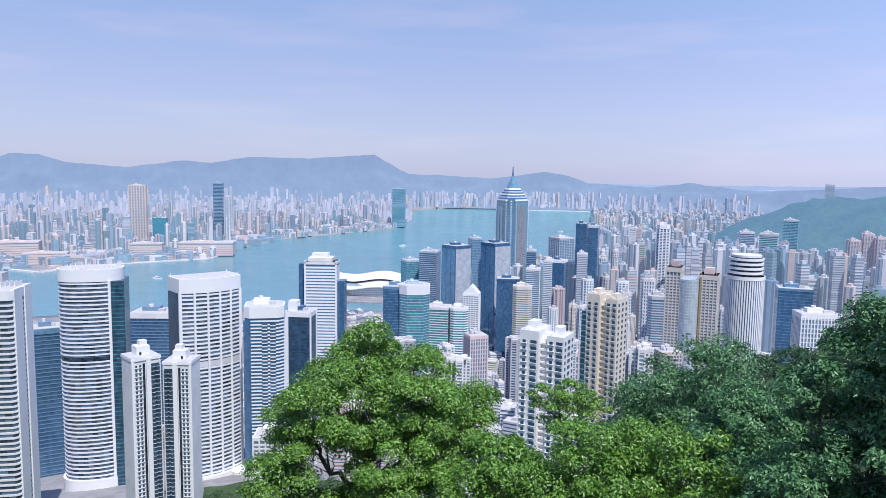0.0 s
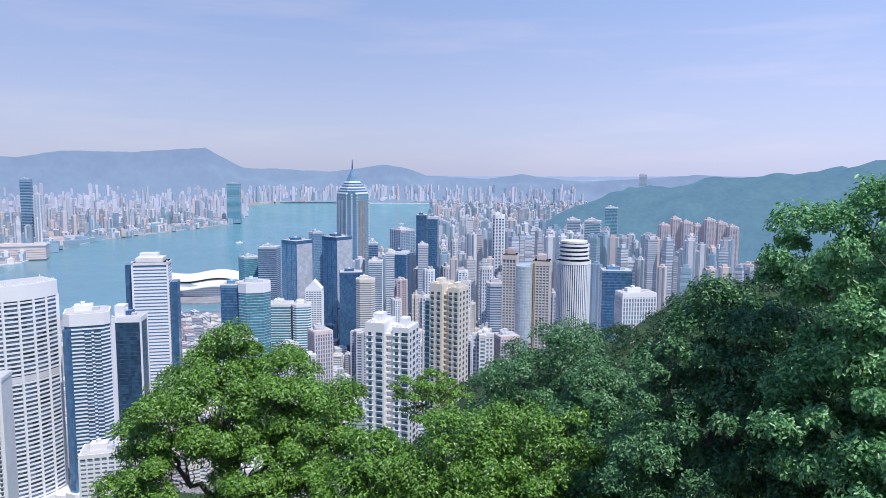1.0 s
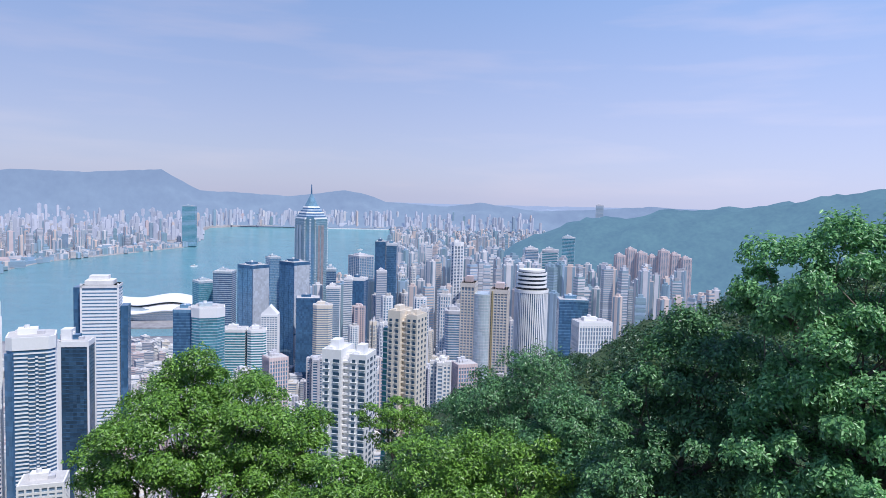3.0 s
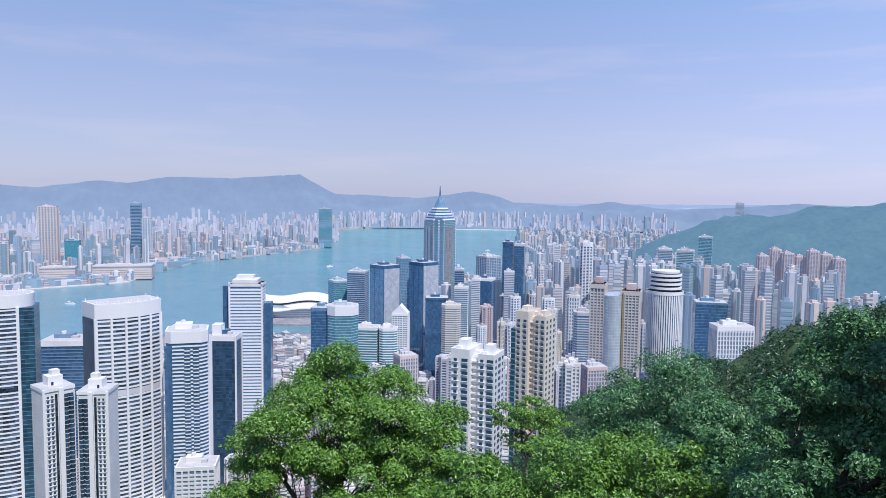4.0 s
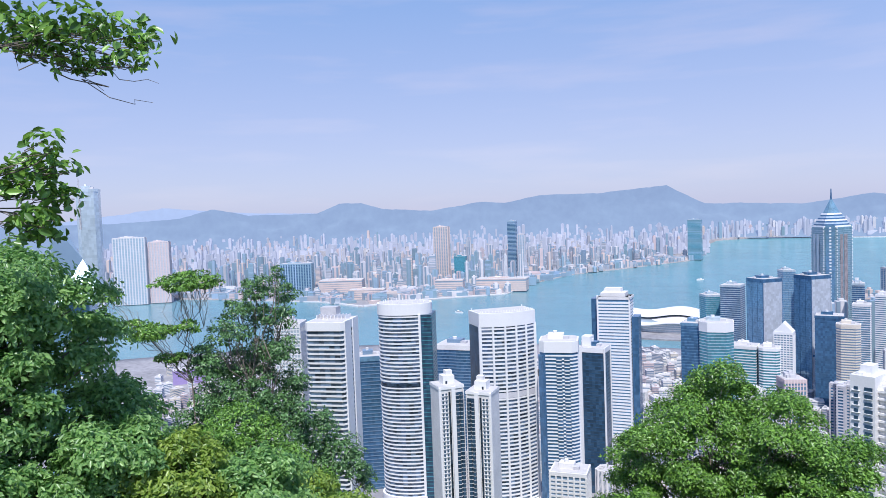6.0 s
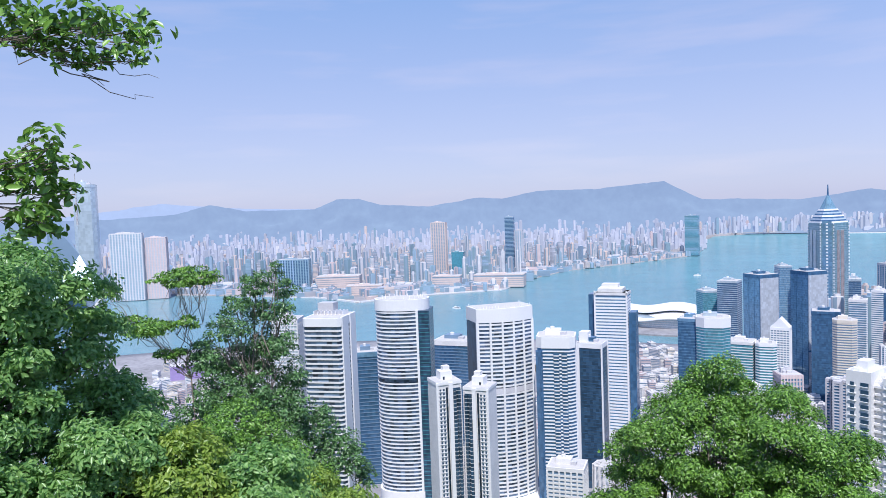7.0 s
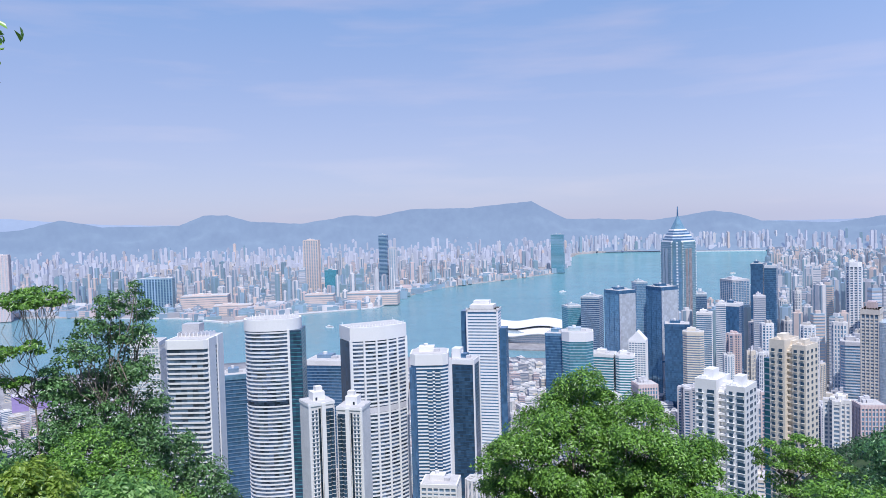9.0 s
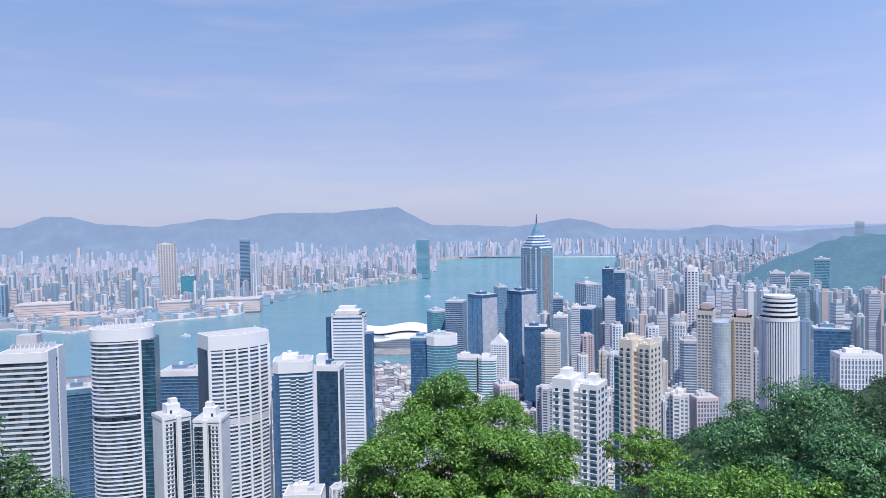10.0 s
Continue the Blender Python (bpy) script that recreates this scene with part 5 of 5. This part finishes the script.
tree("broadleaf_tree", "large dense broadleaf tree with deep green crown", (8.8, 9.0, 346.5), (8.7, 8.9, 350.4),
     [(7.5, 9.15, 353.6, 0.85, 0.9, 0.95), (8.1, 8.6, 353.6, 1.0, 1.0, 1.2), (9.2, 7.9, 353.9, 1.2, 1.2, 1.2), (8.4, 8.2, 352.2, 1.5, 1.3, 1.3), (7.5, 8.6, 351.2, 1.1, 1.1, 1.1), (9.6, 7.2, 352.2, 1.4, 1.3, 1.5), (8.2, 7.6, 350.8, 1.5, 1.2, 1.3), (10.4, 7.2, 354.2, 1.3, 1.2, 1.2)], 0.082, 140000, "leaf_dark", 9, 0.17, 0.36, spread=1.5)
tree("broadleaf_tree", "bushy mid-green tree before a larger one", (7.0, 11.6, 345.0), (7.0, 11.3, 349.2),
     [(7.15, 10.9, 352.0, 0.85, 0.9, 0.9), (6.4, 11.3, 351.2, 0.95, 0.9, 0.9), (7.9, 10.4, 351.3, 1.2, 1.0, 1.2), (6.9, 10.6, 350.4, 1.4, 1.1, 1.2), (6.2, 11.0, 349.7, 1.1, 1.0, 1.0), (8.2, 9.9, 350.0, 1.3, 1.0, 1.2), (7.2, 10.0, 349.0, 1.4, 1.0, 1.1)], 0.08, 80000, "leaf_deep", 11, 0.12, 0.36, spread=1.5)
for k, (x, y, z, r, mm) in enumerate(((1.4, 16.2, 347.3, 1.35, "leaf"), (3.4, 15.6, 347.9, 1.5, "leaf"), (5.2, 14.9, 348.1, 1.6, "leaf"), (7.0, 13.8, 347.9, 1.6, "leaf_deep"), (4.2, 14.2, 346.4, 1.5, "leaf"), (6.4, 12.6, 346.8, 1.5, "leaf_deep"), (2.4, 17.6, 346.4, 1.3, "leaf_deep"), (6.9, 15.4, 349.1, 1.1, "leaf_deep"))):
    b = (x + 0.2, y + 0.4, ground(azimuth(x, y), math.hypot(x, y))[0] - 0.3)
    tree("bushy_tree", "bushy bright green tree low on the slope" if mm == "leaf" else "bushy deep green tree low on the slope", b, (x, y + 0.2, z - r * 0.8),
         [(x, y, z + 0.3, r * 0.75, r * 0.75, r * 0.85), (x - r * 0.55, y, z - 0.2, r * 0.6, r * 0.6, r * 0.7), (x + r * 0.6, y - 0.1, z - 0.15, r * 0.6, r * 0.6, r * 0.7), (x, y - r * 0.5, z - 0.5, r * 0.7, r * 0.5, r * 0.7)],
         0.095, 21000, mm, 20 + k, 0.08, 0.42)
tree("spindly_tree", "spindly tree with open layered tufts of foliage", (-10.9, 10.3, 348.0), (-10.9, 10.2, 352.0),
     [(-10.91, 9.95, 353.84, 0.44, 0.35, 0.15), (-10.73, 10.45, 353.84, 0.33, 0.27, 0.14), (-11.08, 10.45, 353.94, 0.36, 0.29, 0.11), (-11.33, 9.71, 352.98, 0.44, 0.35, 0.15), (-11.72, 9.65, 353.08, 0.28, 0.22, 0.12),
      (-10.81, 10.05, 353.06, 0.2, 0.16, 0.15), (-11.2, 10.01, 352.46, 0.28, 0.22, 0.11), (-12.07, 9.44, 353.68, 0.25, 0.2, 0.14, 0.5)], 0.075, 5600, "leaf", 31, 0.016, 0.15, (0.3, 1.0), 1.0, 0.5)
tree("upright_tree", "upright small-leaved tree with an open ragged top", (-10.1, 11.3, 346.5), (-10.1, 11.2, 350.6),
     [(-9.67, 11.26, 353.92, 0.16, 0.12, 0.24, 0.36), (-10.13, 11.21, 353.57, 0.29, 0.23, 0.25, 0.36), (-9.84, 11.72, 353.4, 0.28, 0.22, 0.23, 0.36), (-10.33, 10.89, 353.22, 0.25, 0.2, 0.2, 0.36), (-10.02, 11.45, 352.99, 0.48, 0.38, 0.3, 0.36),
      (-10.4, 10.68, 352.79, 0.4, 0.32, 0.27, 0.36), (-9.9, 11.38, 352.45, 0.47, 0.38, 0.34, 0.36), (-10.46, 11.25, 352.01, 0.63, 0.51, 0.41, 0.36), (-10.84, 10.46, 352.25, 0.47, 0.38, 0.38, 0.36), (-9.7, 11.67, 351.62, 0.34, 0.27, 0.41, 0.2),
      (-10.41, 10.67, 351.5, 0.8, 0.64, 0.51), (-9.92, 11.37, 351.01, 0.7, 0.56, 0.56), (-9.45, 12.0, 350.6, 0.46, 0.37, 0.46, 0.2), (-10.89, 10.41, 350.87, 0.67, 0.54, 0.56), (-9.0, 12.14, 350.04, 0.5, 0.4, 0.46, 0.2),
      (-10.07, 10.95, 350.14, 1.02, 0.82, 0.58), (-9.51, 11.66, 349.71, 0.7, 0.56, 0.52, 0.2), (-8.65, 12.5, 349.5, 0.17, 0.14, 0.3, 0.2)], 0.072, 50000, "leaf_grey", 33, 0.028, 0.17, (0.15, 1.0), 1.1)
tree("overhanging_tree", "large tree with dense light green foliage beside the path", (-9.2, 3.4, 350.6), (-9.0, 3.5, 352.2),
     [(-7.7, 4.5, 354.25, 0.6, 0.6, 0.5), (-7.55, 4.65, 353.75, 0.65, 0.6, 0.5), (-7.7, 4.15, 353.4, 0.75, 0.7, 0.55), (-7.65, 4.05, 352.7, 0.85, 0.75, 0.6), (-7.55, 4.3, 351.9, 0.85, 0.75, 0.6)], 0.062, 74000, "leaf_fresh", 35, 0.13, 0.25)
branch_ = tree("overhanging_branch_tree", "leafy branch of a tree reaching over the path", (-9.4, 1.6, 352.6), (-7.0, 3.75, 356.5),
     [(-6.1, 4.0, 356.51, 0.27, 0.19, 0.13), (-6.07, 4.38, 356.54, 0.23, 0.16, 0.11), (-6.1, 4.7, 356.56, 0.18, 0.13, 0.11), (-6.2, 4.06, 356.27, 0.2, 0.14, 0.1), (-6.23, 4.39, 356.27, 0.19, 0.13, 0.08), (-5.83, 4.29, 356.27, 0.15, 0.12, 0.09),
      (-6.41, 4.0, 356.38, 0.2, 0.14, 0.15), (-6.75, 3.95, 356.54, 0.32, 0.22, 0.21)], 0.1, 520, "leaf", 37, 0.014, 0.12, (0.2, 1.0), 0.9)
tree("overhanging_branch_tree", "lower leafy branch of a tree beside the path", (-9.6, 1.8, 352.4), (-7.1, 3.7, 355.2),
     [(-6.23, 3.83, 355.59, 0.15, 0.12, 0.08), (-6.42, 3.99, 355.46, 0.16, 0.12, 0.09), (-6.58, 4.17, 355.19, 0.16, 0.12, 0.12), (-6.36, 3.86, 355.03, 0.15, 0.12, 0.11), (-6.65, 3.88, 355.32, 0.26, 0.18, 0.21), (-6.7, 4.05, 354.95, 0.2, 0.16, 0.16)],
     0.1, 420, "leaf", 38, 0.014, 0.12, (0.2, 1.0), 0.9)
for a_, b_ in (((-6.6, 3.75, 356.4), (-6.12, 4.28, 356.08)), ((-6.35, 4.0, 356.22), (-5.88, 4.55, 356.0)), ((-6.3, 4.3, 356.3), (-6.0, 4.75, 356.2))):
    g_ = Geo()
    limb(g_, Vector(a_) - Vector((-9.4, 1.6, 352.6)), Vector(b_) - Vector((-9.4, 1.6, 352.6)), 0.006, 0.002, random.Random(int(b_[1] * 100)), 0.4, 7)
    part("twig", g_, "bark", branch_, "bare drooping twig")
for k, (x, y, z, r, mm) in enumerate(((-6.75, 4.7, 352.75, 0.6, "leaf_fresh"), (-6.3, 5.1, 352.45, 0.55, "leaf_light"), (-5.9, 5.7, 352.2, 0.6, "leaf_fresh"), (-6.3, 7.3, 351.2, 0.7, "leaf_light"), (-8.6, 8.6, 351.2, 1.2, "leaf"), (-7.3, 5.2, 352.9, 0.6, "leaf_fresh"), (-7.4, 8.4, 350.6, 0.9, "leaf"), (-6.9, 6.3, 351.35, 0.45, "leaf_light"))):
    b = (x, y, ground(azimuth(x, y), math.hypot(x, y))[0] - 0.3)
    tree("shrub", "yellow-green shrub on the slope below the path" if mm == "leaf_light" else "green shrub on the slope below the path", b, (x, y, z - r * 0.7),
         [(x, y, z, r * 0.8, r * 0.8, r * 0.7), (x - r * 0.5, y + 0.2, z - 0.3, r * 0.6, r * 0.6, r * 0.6), (x + r * 0.5, y, z - 0.35, r * 0.6, r * 0.6, r * 0.6)], 0.058, 20000, mm, 50 + k, 0.04, 0.2, category="shrub")


def wooded_slopes():
    """Tree crowns of the hillside below, each a heap of small leaf sprays."""
    for near_r, far_r, want, n, size in ((55, 170, 420, 330, 0.5), (170, 760, 2500, 95, 1.2)):
        rnd, rng = random.Random(77), np.random.default_rng(77)
        pts, outs, made = [], [], 0
        for _ in range(9000):
            az = rnd.uniform(-56, 40)
            r = math.exp(rnd.uniform(math.log(near_r), math.log(far_r)))
            z, kind = ground(az, r)
            q = polar(az, r)
            if kind != 0 or (az > -9 and r < 380) or any(math.hypot(q.x - a, q.y - b) < 20 for a, b in KEEP):
                continue
            rad = rnd.uniform(2.2, 4.4)
            c = np.array(polar(az, r, z + rad * 0.35))
            d = rng.normal(size=(n, 3))
            d /= np.linalg.norm(d, axis=1)[:, None]
            d[:, 2] = np.abs(d[:, 2])
            lump = 1 + 0.28 * np.sin(d[:, 0] * 5 + made) * np.cos(d[:, 1] * 6 + made * 0.7)
            pts.append(c + d * np.array([rad, rad, rad * rnd.uniform(0.8, 1.2)]) * (lump * rng.uniform(0.75, 1.05, n))[:, None])
            outs.append(d)
            made += 1
            if made >= want:
                break
        ob = new("hillside_trees", leaf_mesh("hillside_trees", np.concatenate(pts), np.concatenate(outs), size, "canopy", rng, 0.3, False))
        tagged(ob, "dense dark green tree cover on the steep hillside", "woodland", kind="stuff")


wooded_slopes()


def street_blocks():
    """Low-rise houses and old blocks packed between the towers, one mesh."""
    rnd = random.Random(41)
    g, n, tries = Geo(), 0, 0
    while n < 2300 and tries < 26000:
        tries += 1
        az, r = rnd.uniform(-40, 52), math.exp(rnd.uniform(math.log(600), math.log(1750)))
        if tries % 4 == 0:
            az, r = rnd.uniform(-12, 9), rnd.uniform(820, 1700)
        z, kind = ground(az, r)
        if kind != 1 or (az > 4 and rnd.random() < 0.15) or (az > 9 and r < 770):
            continue
        p = polar(az, r, z - 6)
        if r > along(NEAR_SHORE, az) - 25:
            continue
        w, d, h = rnd.uniform(9, 22), rnd.uniform(9, 18), 6 + rnd.choice((rnd.uniform(10, 34), rnd.uniform(25, 62))) if az < 4 else 6 + rnd.uniform(8, 30)
        turn = radians(az + rnd.choice((0, 90)) + rnd.uniform(-30, 30))
        m = rnd.choice((0, 0, 1, 2, 3, 4))
        g.box(p.x, p.y, p.z, w, d, h, 5, turn=turn)
        zz = 3.0
        while zz + 2 < h:
            g.box(p.x, p.y, p.z + zz, w + 0.7, d + 0.7, 1.7, m, turn=turn)
            zz += 3.2
        g.box(p.x, p.y, p.z + h - 1, w + 0.9, d + 0.9, 1.6, m, 6, turn=turn)
        g.box(p.x + rnd.uniform(-2, 2), p.y + rnd.uniform(-2, 2), p.z + h, w * 0.35, d * 0.35, 3, m, turn=turn)
        n += 1
    ob = part("street_blocks", g, ("white_old", "white", "cream", "pink", "grey", "shade", "roof"))
    tagged(ob, "crowded low white and pink street blocks", "city", kind="stuff")


street_blocks()
for x, y, top, w, d, t in ((-131, 545, 150, 28, 22, -10), (17, 520, 151, 40, 22, 8), (-22, 505, 146, 18, 20, 8)):
    block("hillside_block", "low white block on the slope behind trees", "apartment block", x, y, top, rect(w, d), azimuth(x, y) + t, "shade", "white_old", 3.2, 0.5, 0.4, pier=(5, 1.2), crown=3)
M["lilac"] = mat("lilac_sheeting", (0.36, 0.28, 0.52), 0.7, var=0.1)
p_ = polar(43.2, 1650)
block("lilac_shed", "lilac clad shed on the waterfront works", "shed", p_.x, p_.y, 34, rect(70, 40), 43, "lilac", "lilac", 8, 0.2, 0.2, plant=False)


def ferry(az, r, turn, label):
    p = polar(az, r)
    s = drawn_in(r) / r
    ob = thing("ferry", label, "boat", p.x, p.y, 0.3, turn)
    hull = [(-18, -4), (12, -4), (19, 0), (12, 4), (-18, 4)]
    part("hull", Geo().prism(hull, -0.5, 3.2), "white", ob)
    part("cabin", Geo().box(-3, 0, 3.2, 22, 6.5, 3.0), "white_old", ob)
    part("window_band", Geo().box(-3, 0, 4.0, 22.3, 6.8, 1.2), "dark", ob)
    part("wheelhouse", Geo().box(3, 0, 6.2, 6, 4.5, 2.4), "white", ob)


for az, r, turn, label in ((3.2, 3500, 30, "white ferry crossing open harbour water"), (22.0, 2500, 160, "white ferry off the far shore"), (9.0, 2900, 20, "small white ferry in mid harbour"), (-9.5, 4600, 15, "small white ferry in the far harbour"), (40.5, 2500, 200, "white ferry nearing the piers")):
    ferry(az, r, turn, label)
